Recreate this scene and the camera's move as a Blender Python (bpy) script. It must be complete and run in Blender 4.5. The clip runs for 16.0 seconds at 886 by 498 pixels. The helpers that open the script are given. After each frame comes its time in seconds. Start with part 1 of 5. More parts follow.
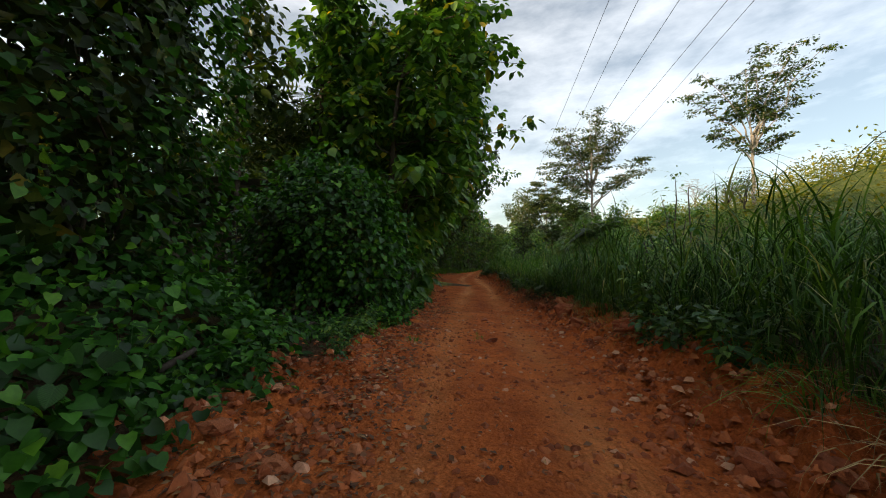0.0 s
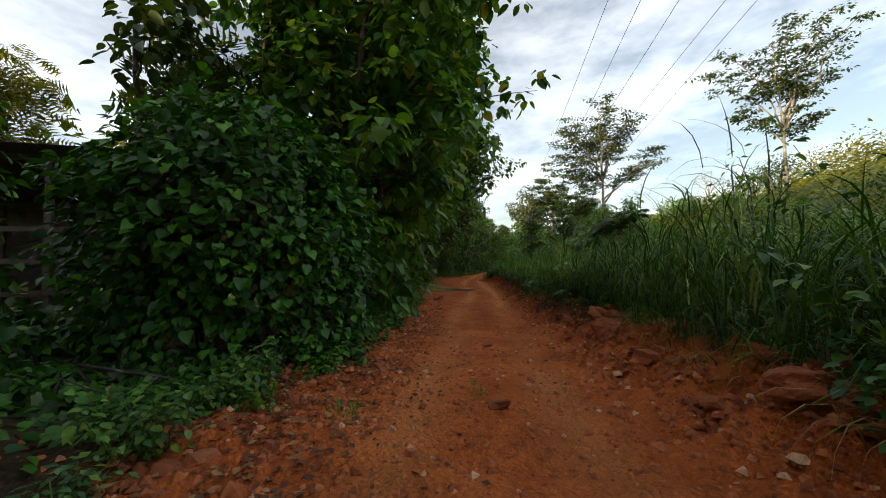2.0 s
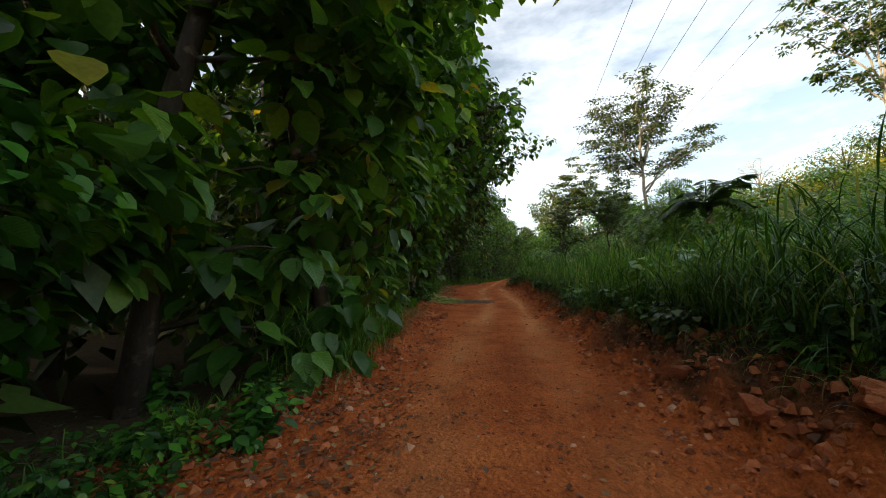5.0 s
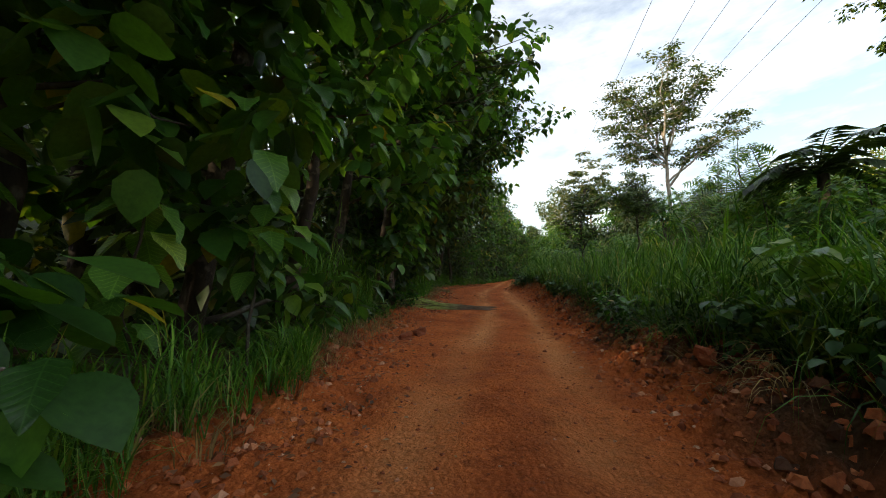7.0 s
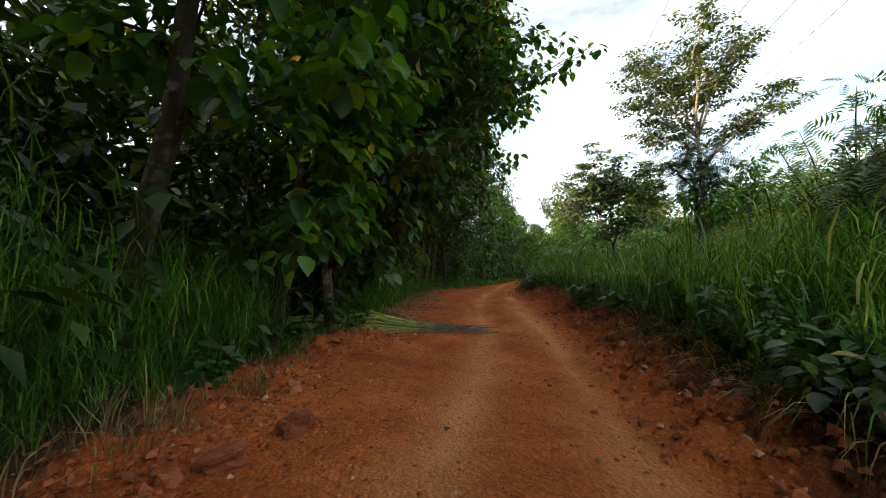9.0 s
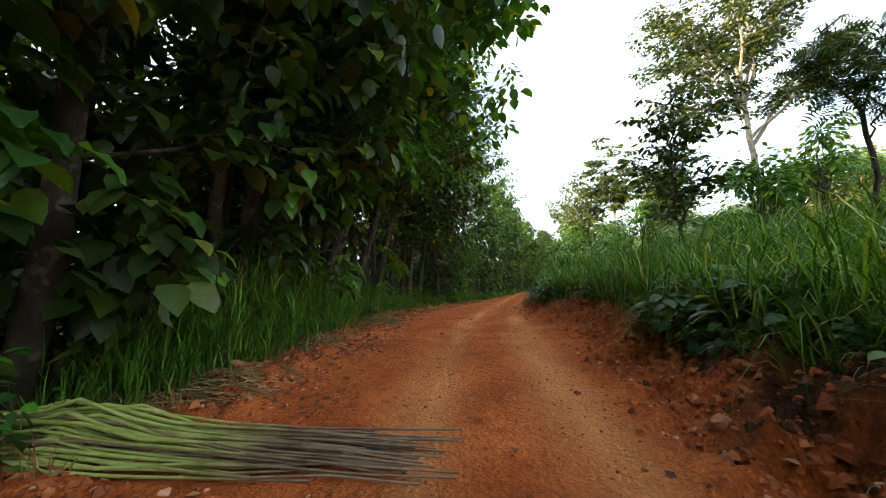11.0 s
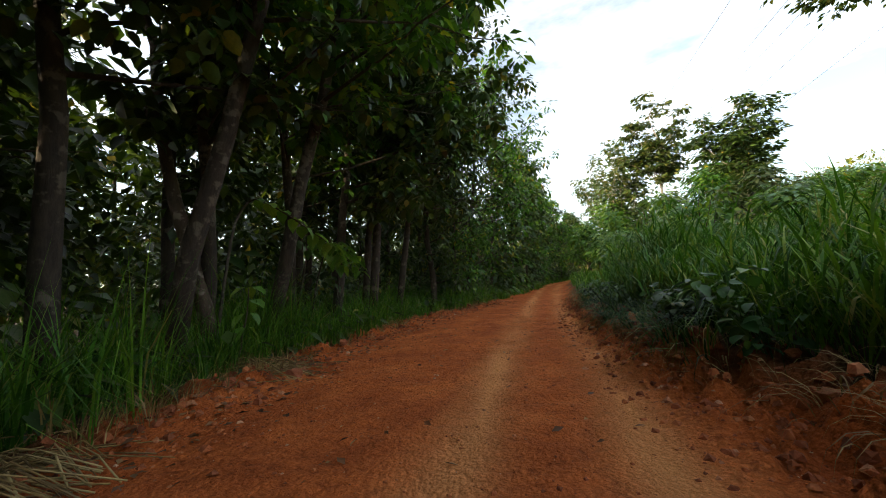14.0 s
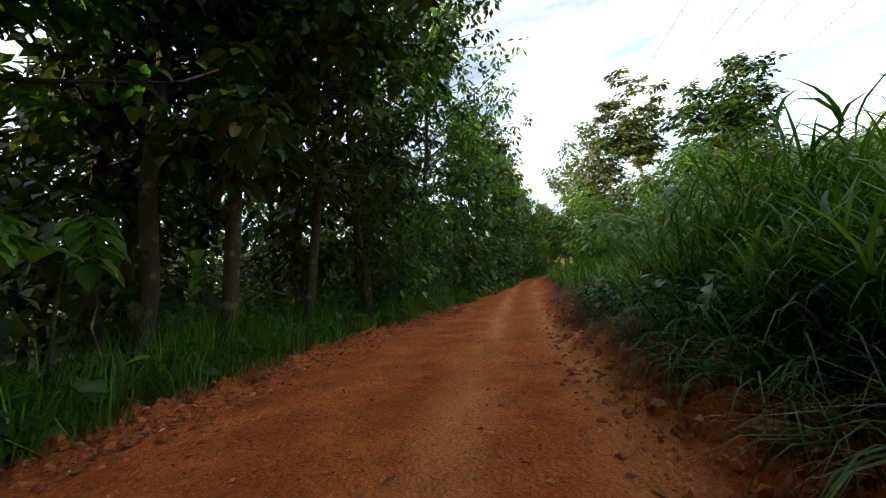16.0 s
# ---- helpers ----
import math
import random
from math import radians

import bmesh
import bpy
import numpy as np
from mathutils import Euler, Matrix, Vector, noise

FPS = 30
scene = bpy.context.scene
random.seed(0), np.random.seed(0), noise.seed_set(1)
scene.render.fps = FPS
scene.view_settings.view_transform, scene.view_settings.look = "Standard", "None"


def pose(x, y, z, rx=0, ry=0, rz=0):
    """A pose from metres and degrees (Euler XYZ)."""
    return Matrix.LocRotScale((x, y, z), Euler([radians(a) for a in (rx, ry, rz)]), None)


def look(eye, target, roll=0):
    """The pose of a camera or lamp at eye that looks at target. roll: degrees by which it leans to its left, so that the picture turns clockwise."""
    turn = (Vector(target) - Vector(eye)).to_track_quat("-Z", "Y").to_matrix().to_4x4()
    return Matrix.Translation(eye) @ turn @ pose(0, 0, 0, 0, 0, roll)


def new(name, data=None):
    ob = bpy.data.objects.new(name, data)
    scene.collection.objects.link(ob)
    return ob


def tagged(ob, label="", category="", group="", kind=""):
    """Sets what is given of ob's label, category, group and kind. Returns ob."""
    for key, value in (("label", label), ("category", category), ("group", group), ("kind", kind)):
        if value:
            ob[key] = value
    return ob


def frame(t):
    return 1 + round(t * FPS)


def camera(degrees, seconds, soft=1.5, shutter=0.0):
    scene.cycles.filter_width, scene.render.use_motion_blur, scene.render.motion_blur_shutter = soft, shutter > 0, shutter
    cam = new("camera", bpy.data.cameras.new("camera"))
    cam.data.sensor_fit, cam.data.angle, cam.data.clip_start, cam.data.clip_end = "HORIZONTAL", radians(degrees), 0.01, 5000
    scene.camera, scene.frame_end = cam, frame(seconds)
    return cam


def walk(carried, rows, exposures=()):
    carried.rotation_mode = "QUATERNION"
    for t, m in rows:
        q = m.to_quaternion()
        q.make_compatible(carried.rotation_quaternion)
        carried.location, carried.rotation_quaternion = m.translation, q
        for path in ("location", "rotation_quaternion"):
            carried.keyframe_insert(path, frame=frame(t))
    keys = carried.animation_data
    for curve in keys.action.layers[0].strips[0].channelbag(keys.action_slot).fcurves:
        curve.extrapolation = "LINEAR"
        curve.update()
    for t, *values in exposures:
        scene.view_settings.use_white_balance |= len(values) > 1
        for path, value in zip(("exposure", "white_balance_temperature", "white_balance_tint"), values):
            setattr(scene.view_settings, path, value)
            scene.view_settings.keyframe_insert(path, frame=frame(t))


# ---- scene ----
cam = camera(100.2, 16.0, soft=1.0)
EXPOSURES = [(0, 0.4, 6800, 10), (3.5, 0.65, 6800, 10), (6.5, 0.85, 6700, 10), (8.5, 0.95, 6700, 10), (10.8, 1.75, 6600, 10), (11.2, 1.65, 6600, 10), (11.6, 1.5, 6600, 10), (12.2, 1.38, 6600, 10), (12.8, 1.35, 6600, 10), (13.6, 1.18, 6600, 10), (16, 1.12, 6550, 10)]
PATH = [
    (0, (0.119, 0.237, 1.501), (0.099, 2.235, 1.593), -0.2),
    (0.5, (0.302, 1.175, 1.5), (0.294, 3.173, 1.594), -1.0),
    (1, (0.392, 2.133, 1.48), (0.379, 4.131, 1.564), -1.2),
    (1.5, (0.518, 2.936, 1.456), (0.492, 4.934, 1.543), -2.0),
    (2, (0.555, 3.79, 1.436), (0.511, 5.787, 1.546), -1.6),
    (2.5, (0.686, 4.853, 1.429), (0.62, 6.848, 1.551), -2.4),
    (3, (0.767, 5.807, 1.405), (0.681, 7.801, 1.536), -3.0),
    (3.5, (0.832, 6.798, 1.396), (0.727, 8.79, 1.538), -3.2),
    (4, (0.889, 7.87, 1.387), (0.764, 9.861, 1.542), -3.0),
    (4.2, (0.914, 8.226, 1.384), (0.78, 10.215, 1.545), -3.0),
    (6.3, (1.375, 12.148, 1.273), (1.201, 14.136, 1.413), -3.0),
    (6.5, (1.385, 12.588, 1.274), (1.21, 14.575, 1.414), -2.9),
    (7, (1.397, 13.926, 1.265), (1.213, 15.911, 1.42), -2.1),
    (7.5, (1.431, 15.168, 1.265), (1.24, 17.153, 1.414), -0.9),
    (8, (1.5, 16.621, 1.234), (1.31, 18.608, 1.365), -0.9),
    (8.5, (1.636, 18.272, 1.267), (1.443, 20.257, 1.419), -2.0),
    (8.7, (1.658, 18.799, 1.282), (1.465, 20.784, 1.436), -2.1),
    (10.8, (2.374, 25.373, 1.146), (2.152, 27.345, 1.399), -4.1),
    (11, (2.397, 26.084, 1.179), (2.171, 28.057, 1.416), -4.2),
    (11.5, (2.4, 27.754, 1.277), (2.155, 29.725, 1.513), -4.1),
    (12, (2.373, 29.387, 1.351), (2.109, 31.356, 1.585), -4.6),
    (12.5, (2.359, 31.219, 1.425), (2.074, 33.184, 1.668), -4.8),
    (13, (2.365, 32.973, 1.448), (2.06, 34.93, 1.72), -5.5),
    (13.5, (2.285, 34.562, 1.505), (1.967, 36.523, 1.733), -5.7),
    (14, (2.27, 36.382, 1.558), (1.951, 38.346, 1.756), -5.1),
    (14.5, (2.331, 38.018, 1.593), (2.057, 39.989, 1.801), -5.4),
    (15, (2.439, 39.512, 1.602), (2.227, 41.491, 1.794), -5.8),
    (15.5, (2.654, 41.027, 1.566), (2.457, 43.007, 1.769), -6.5),
    (16, (2.78, 42.454, 1.57), (2.597, 44.438, 1.749), -7.5),
]
walk(cam, [(t, look(eye, target, roll)) for t, eye, target, roll in PATH], EXPOSURES)

# ---- world and sun ----
SUN_FROM = Vector((-0.93, -0.36, 0.18)).normalized()
world = bpy.data.worlds.new("sky")
scene.world = world
world.use_nodes = True
wt = world.node_tree
wt.nodes.clear()


def wnode(kind, **values):
    n = wt.nodes.new(kind)
    for k, v in values.items():
        n.inputs[k].default_value = v
    return n


sky = wt.nodes.new("ShaderNodeTexSky")
sky.sky_type, sky.sun_disc = "NISHITA", False
sky.sun_elevation = math.asin(SUN_FROM.z)
sky.sun_rotation = math.atan2(SUN_FROM.x, SUN_FROM.y)
sky.altitude, sky.dust_density = 300, 1.5
tc = wt.nodes.new("ShaderNodeTexCoord")
mp = wnode("ShaderNodeMapping", Scale=(1.0, 1.0, 2.8))
cn = wnode("ShaderNodeTexNoise", Scale=2.6, Detail=7.0, Roughness=0.6)
cr = wt.nodes.new("ShaderNodeValToRGB")
cr.color_ramp.elements[0].position, cr.color_ramp.elements[1].position = 0.40, 0.66
cr.color_ramp.elements[0].color = (0.25, 0.25, 0.25, 1)
mixc = wt.nodes.new("ShaderNodeMix")
mixc.data_type, mixc.blend_type = "RGBA", "ADD"
mixc.inputs[7].default_value = (4.7, 4.65, 4.6, 1)
bg = wnode("ShaderNodeBackground", Strength=0.14)
wo = wt.nodes.new("ShaderNodeOutputWorld")
wt.links.new(tc.outputs["Generated"], mp.inputs["Vector"])
wt.links.new(mp.outputs[0], cn.inputs["Vector"])
wt.links.new(cn.outputs[0], cr.inputs[0])
wt.links.new(cr.outputs[0], mixc.inputs[0])
wt.links.new(sky.outputs[0], mixc.inputs[6])
wt.links.new(mixc.outputs[2], bg.inputs["Color"])
wt.links.new(bg.outputs[0], wo.inputs[0])

sun_data = bpy.data.lights.new("sun", "SUN")
sun_data.energy, sun_data.angle, sun_data.color = 5.0, radians(0.6), (1.0, 0.80, 0.52)
sun = new("sun", sun_data)
sun.matrix_world = look((-60, -20, 40), Vector((-60, -20, 40)) - SUN_FROM)


# ---- materials ----
def material(name):
    m = bpy.data.materials.new(name)
    m.use_nodes = True
    nt = m.node_tree
    b = nt.nodes["Principled BSDF"]
    return m, nt, b, nt.nodes["Material Output"]


def noise_node(nt, scale, detail=5.0, rough=0.6, coord="Object"):
    t = nt.nodes.new("ShaderNodeTexCoord")
    n = nt.nodes.new("ShaderNodeTexNoise")
    n.inputs["Scale"].default_value, n.inputs["Detail"].default_value, n.inputs["Roughness"].default_value = scale, detail, rough
    nt.links.new(t.outputs[coord], n.inputs["Vector"])
    return n


def ramp(nt, src, stops):
    r = nt.nodes.new("ShaderNodeValToRGB")
    while len(r.color_ramp.elements) < len(stops):
        r.color_ramp.elements.new(0.5)
    for e, (p, c) in zip(r.color_ramp.elements, stops):
        e.position, e.color = p, (*c, 1)
    nt.links.new(src, r.inputs[0])
    return r


def mix(nt, a, b, fac, mode="MIX"):
    m = nt.nodes.new("ShaderNodeMix")
    m.data_type, m.blend_type = "RGBA", mode
    for k, v in ((0, fac), (6, a), (7, b)):
        if isinstance(v, (int, float)):
            m.inputs[k].default_value = v
        elif isinstance(v, tuple):
            m.inputs[k].default_value = (*v, 1)
        else:
            nt.links.new(v, m.inputs[k])
    return m.outputs[2]


def bump(nt, b, src, strength, dist):
    n = nt.nodes.new("ShaderNodeBump")
    n.inputs["Strength"].default_value, n.inputs["Distance"].default_value = strength, dist
    nt.links.new(src, n.inputs["Height"])
    nt.links.new(n.outputs[0], b.inputs["Normal"])


def calc(nt, op, a, c=0.0):
    n = nt.nodes.new("ShaderNodeMath")
    n.operation = op
    for k, v in ((0, a), (1, c)):
        if isinstance(v, (int, float)):
            n.inputs[k].default_value = v
        else:
            nt.links.new(v, n.inputs[k])
    return n.outputs[0]


def veins(nt, b, col):
    """Midrib and side veins of a leaf that lies along its own y axis."""
    t = nt.nodes.new("ShaderNodeTexCoord")
    sep = nt.nodes.new("ShaderNodeSeparateXYZ")
    nt.links.new(t.outputs["Object"], sep.inputs[0])
    across = calc(nt, "ABSOLUTE", sep.outputs[0])
    wave = calc(nt, "PINGPONG", calc(nt, "SUBTRACT", calc(nt, "MULTIPLY", sep.outputs[1], 9.0), calc(nt, "MULTIPLY", across, 7.5)), 0.5)
    line = calc(nt, "MINIMUM", calc(nt, "MULTIPLY", wave, 0.16), across)
    f = ramp(nt, line, [(0.004, (1, 1, 1)), (0.016, (0, 0, 0))])
    bump(nt, b, line, 0.5, 0.03)
    return mix(nt, col, mix(nt, col, (1.7, 1.5, 1.6), 1.0, "MULTIPLY"), f.outputs[0])


def leaf_material(name, stops, translucent=0.28, gloss=0.40, single=False, spec=0.5):
    """Foliage: a colour of its own for each leaf, some light through the blade."""
    m, nt, b, out = material(name)
    g = nt.nodes.new("ShaderNodeObjectInfo" if single else "ShaderNodeNewGeometry")
    rnd = g.outputs["Random" if single else "Random Per Island"]
    r = ramp(nt, rnd, stops)
    n = noise_node(nt, 1.3, 3)
    big = ramp(nt, n.outputs[0], [(0.3, (0.85, 0.9, 0.8)), (0.7, (1.5, 1.45, 1.25))])
    fine = noise_node(nt, 26.0, 2)
    fr = ramp(nt, fine.outputs[0], [(0.3, (0.78, 0.8, 0.78)), (0.7, (1.12, 1.1, 1.05))])
    col = mix(nt, mix(nt, r.outputs[0], big.outputs[0], 1.0, "MULTIPLY"), fr.outputs[0], 1.0, "MULTIPLY")
    if single:
        col = veins(nt, b, col)
    nt.links.new(col, b.inputs["Base Color"])
    b.inputs["Roughness"].default_value = gloss
    b.inputs["Specular IOR Level"].default_value = spec
    tr = nt.nodes.new("ShaderNodeBsdfTranslucent")
    nt.links.new(mix(nt, col, (1.5, 1.35, 0.5), 1.0, "MULTIPLY"), tr.inputs["Color"])
    ms = nt.nodes.new("ShaderNodeMixShader")
    ms.inputs[0].default_value = translucent
    nt.links.new(b.outputs[0], ms.inputs[1])
    nt.links.new(tr.outputs[0], ms.inputs[2])
    nt.links.new(ms.outputs[0], out.inputs[0])
    return m


BROAD = [(0.0, (0.024, 0.078, 0.016)), (0.45, (0.046, 0.136, 0.024)), (0.82, (0.088, 0.215, 0.032)), (0.97, (0.17, 0.28, 0.036)), (1.0, (0.40, 0.30, 0.04))]
VINE = [(0.0, (0.011, 0.042, 0.010)), (0.5, (0.026, 0.108, 0.014)), (0.88, (0.055, 0.195, 0.020)), (1.0, (0.12, 0.29, 0.026))]
# Blade colours lowered to carry the shade on the front of the bank.
GRASS = [(0.0, (0.008, 0.030, 0.006)), (0.55, (0.026, 0.082, 0.012)), (0.90, (0.080, 0.185, 0.028)), (0.97, (0.16, 0.22, 0.07)), (1.0, (0.32, 0.30, 0.17))]
mat_broad = leaf_material("broad leaf", BROAD, 0.42)
mat_broad_piece = leaf_material("single broad leaf", BROAD, 0.42, single=True)
# Yellow leaf colour painted in for sunlight on upper crowns.
mat_sun_yellow = leaf_material("broad leaf in sunlit yellow", [(0.0, (0.06, 0.13, 0.025)), (0.4, (0.16, 0.21, 0.03)), (0.8, (0.38, 0.33, 0.04)), (1.0, (0.5, 0.36, 0.05))])
# Dark leaf; its low colour also stands in for shade in foliage depths.
mat_dark = leaf_material("dark leathery leaf, also shaded foliage", [(0.0, (0.018, 0.042, 0.011)), (0.6, (0.038, 0.078, 0.018)), (0.95, (0.09, 0.14, 0.025)), (1.0, (0.26, 0.21, 0.04))], 0.25, 0.42)
mat_vine = leaf_material("vine leaf", VINE, gloss=0.46, spec=0.4)
mat_vine_piece = leaf_material("single vine leaf", VINE, gloss=0.46, single=True, spec=0.4)
mat_weed = leaf_material("weed leaf", [(0.0, (0.02, 0.075, 0.022)), (0.7, (0.04, 0.13, 0.03)), (1.0, (0.14, 0.26, 0.035))])
mat_grass = leaf_material("grass blade", GRASS, 0.3, 0.5, spec=0.25)
mat_cane = leaf_material("cane blade", [(0.0, (0.03, 0.10, 0.016)), (0.7, (0.06, 0.165, 0.025)), (1.0, (0.20, 0.26, 0.07))], 0.35, 0.5, spec=0.3)
mat_verge = leaf_material("bright verge grass", [(0.0, (0.032, 0.11, 0.014)), (0.6, (0.070, 0.19, 0.022)), (0.93, (0.16, 0.31, 0.045)), (1.0, (0.30, 0.27, 0.12))], 0.3, 0.5, spec=0.25)
mat_dry = leaf_material("dry straw", [(0.0, (0.16, 0.10, 0.05)), (0.6, (0.30, 0.21, 0.10)), (1.0, (0.42, 0.32, 0.17))], 0.2, 0.7)
mat_litter = leaf_material("fallen leaf", [(0.0, (0.075, 0.030, 0.013)), (0.7, (0.17, 0.066, 0.027)), (1.0, (0.36, 0.21, 0.10))], 0.1, 0.7)
mat_olive = leaf_material("olive feathery leaf", [(0.0, (0.035, 0.070, 0.020)), (0.6, (0.060, 0.100, 0.028)), (1.0, (0.15, 0.15, 0.045))], 0.25)
mat_thicket = leaf_material("thicket leaf", [(0.0, (0.045, 0.125, 0.022)), (0.6, (0.095, 0.215, 0.032)), (1.0, (0.22, 0.31, 0.05))], 0.32)
mat_lush = leaf_material("lush grass blade", [(0.0, (0.018, 0.065, 0.012)), (0.5, (0.058, 0.165, 0.022)), (0.9, (0.14, 0.28, 0.038)), (1.0, (0.34, 0.33, 0.16))], 0.32, 0.5, spec=0.25)
mat_sapling = leaf_material("sapling leaf", [(0.0, (0.065, 0.165, 0.030)), (0.6, (0.11, 0.25, 0.042)), (1.0, (0.20, 0.30, 0.05))], 0.35, single=True)
# Leaf colour yellowed to imitate warm sun on hill and far crowns.
mat_scrub = leaf_material("hillside leaf", [(0.0, (0.08, 0.12, 0.016)), (0.6, (0.185, 0.195, 0.022)), (1.0, (0.32, 0.27, 0.03))], 0.3, 0.6)


def soil_material():
    """Packed red laterite: lighter where wheels run, dark mould under the plants."""
    m, nt, b, out = material("red laterite soil")
    n1, n2, n3 = noise_node(nt, 0.9, 6), noise_node(nt, 9.0, 8, 0.7), noise_node(nt, 60.0, 4, 0.7)
    c1 = ramp(nt, n1.outputs[0], [(0.3, (0.34, 0.078, 0.018)), (0.55, (0.54, 0.135, 0.032)), (0.75, (0.68, 0.200, 0.054))])
    # Hollows are coloured darker in c2 and c3, as shade in crevices.
    c2 = ramp(nt, n2.outputs[0], [(0.30, (0.48, 0.43, 0.40)), (0.46, (1.0, 1.0, 1.0)), (0.72, (1.28, 1.25, 1.22))])
    c3 = ramp(nt, n3.outputs[0], [(0.30, (0.72, 0.70, 0.68)), (0.5, (1.0, 1.0, 1.0)), (0.72, (1.22, 1.22, 1.22))])
    col = mix(nt, mix(nt, c1.outputs[0], c2.outputs[0], 1.0, "MULTIPLY"), c3.outputs[0], 1.0, "MULTIPLY")
    rut = nt.nodes.new("ShaderNodeAttribute")
    rut.attribute_name = "worn"
    col = mix(nt, col, mix(nt, (0.80, 0.33, 0.115), c3.outputs[0], 0.8, "MULTIPLY"), rut.outputs["Fac"])
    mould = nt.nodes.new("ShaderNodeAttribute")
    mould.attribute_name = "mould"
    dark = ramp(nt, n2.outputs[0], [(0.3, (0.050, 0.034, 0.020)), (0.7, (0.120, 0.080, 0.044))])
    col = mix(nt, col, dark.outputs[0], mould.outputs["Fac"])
    turf = nt.nodes.new("ShaderNodeAttribute")
    turf.attribute_name = "turf"
    green = ramp(nt, n1.outputs[0], [(0.3, (0.055, 0.09, 0.016)), (0.7, (0.15, 0.16, 0.034))])
    col = mix(nt, col, mix(nt, green.outputs[0], c2.outputs[0], 1.0, "MULTIPLY"), turf.outputs["Fac"])
    nt.links.new(col, b.inputs["Base Color"])
    b.inputs["Roughness"].default_value = 0.95
    b.inputs["Specular IOR Level"].default_value = 0.15
    clod = nt.nodes.new("ShaderNodeTexVoronoi")
    clod.inputs["Scale"].default_value = 22.0
    tc2 = nt.nodes.new("ShaderNodeTexCoord")
    warp = nt.nodes.new("ShaderNodeVectorMath")
    warp.operation = "MULTIPLY_ADD"
    warp.inputs[1].default_value = (0.12, 0.12, 0.12)
    nt.links.new(n2.outputs[1], warp.inputs[0])
    nt.links.new(tc2.outputs["Object"], warp.inputs[2])
    nt.links.new(warp.outputs[0], clod.inputs["Vector"])
    total = None
    for src, w in ((n2.outputs[0], 1.7), (n3.outputs[0], 0.12), (clod.outputs["Distance"], -0.45)):
        k = nt.nodes.new("ShaderNodeMath")
        k.operation = "MULTIPLY_ADD"
        k.inputs[1].default_value = w
        k.inputs[2].default_value = 0.0
        nt.links.new(src, k.inputs[0])
        if total is not None:
            nt.links.new(total, k.inputs[2])
        total = k.outputs[0]
    bump(nt, b, total, 1.0, 0.05)
    return m


def stone_material(name, single, tones=((0.26, 0.070, 0.026), (0.42, 0.118, 0.042), (0.50, 0.165, 0.062), (0.54, 0.23, 0.11))):
    m, nt, b, out = material(name)
    g = nt.nodes.new("ShaderNodeObjectInfo" if single else "ShaderNodeNewGeometry")
    r = ramp(nt, g.outputs["Random" if single else "Random Per Island"], list(zip((0.0, 0.55, 0.85, 1.0), tones)))
    n = noise_node(nt, 14.0, 6, 0.7)
    c = ramp(nt, n.outputs[0], [(0.3, (0.55, 0.52, 0.5)), (0.6, (1, 1, 1)), (0.8, (1.3, 1.25, 1.2))])
    nt.links.new(mix(nt, r.outputs[0], c.outputs[0], 1.0, "MULTIPLY"), b.inputs["Base Color"])
    b.inputs["Roughness"].default_value = 0.9
    bump(nt, b, n.outputs[0], 0.8, 0.02)
    return m


def bark_material(name, dark, light, patch):
    m, nt, b, out = material(name)
    n = noise_node(nt, 7.0, 7, 0.7)
    t = n.inputs["Vector"].links[0].from_node
    mpn = nt.nodes.new("ShaderNodeMapping")
    mpn.inputs["Scale"].default_value = (1, 1, 0.35)
    nt.links.new(t.outputs["Object"], mpn.inputs["Vector"])
    nt.links.new(mpn.outputs[0], n.inputs["Vector"])
    c = ramp(nt, n.outputs[0], [(0.3, dark), (0.6, light)])
    n2 = noise_node(nt, 4.0, 3)
    f = ramp(nt, n2.outputs[0], [(0.56, (0, 0, 0)), (0.64, (1, 1, 1))])
    nt.links.new(mix(nt, c.outputs[0], patch, f.outputs[0]), b.inputs["Base Color"])
    b.inputs["Roughness"].default_value = 0.9
    bump(nt, b, n.outputs[0], 1.0, 0.03)
    return m


def plain_material(name, a, c, rough, scale=8.0, metal=0.0):
    m, nt, b, out = material(name)
    n = noise_node(nt, scale, 6, 0.65)
    r = ramp(nt, n.outputs[0], [(0.3, a), (0.7, c)])
    nt.links.new(r.outputs[0], b.inputs["Base Color"])
    b.inputs["Roughness"].default_value, b.inputs["Metallic"].default_value = rough, metal
    bump(nt, b, n.outputs[0], 0.4, 0.01)
    return m


def stalk_material():
    """Cut stalks: green at the butt, withered brown towards the tip."""
    m, nt, b, out = material("cut green stalk")
    n = noise_node(nt, 5.0, 5)
    green = ramp(nt, n.outputs[0], [(0.3, (0.22, 0.30, 0.05)), (0.7, (0.50, 0.56, 0.17))])
    brown = ramp(nt, n.outputs[0], [(0.3, (0.09, 0.055, 0.03)), (0.7, (0.27, 0.19, 0.12))])
    tc3 = nt.nodes.new("ShaderNodeTexCoord")
    sep = nt.nodes.new("ShaderNodeSeparateXYZ")
    nt.links.new(tc3.outputs["Object"], sep.inputs[0])
    dry = nt.nodes.new("ShaderNodeMapRange")
    dry.inputs["From Min"].default_value, dry.inputs["From Max"].default_value = 1.0, 2.0
    nt.links.new(sep.outputs[0], dry.inputs[0])
    nt.links.new(mix(nt, green.outputs[0], brown.outputs[0], dry.outputs[0]), b.inputs["Base Color"])
    b.inputs["Roughness"].default_value = 0.6
    return m


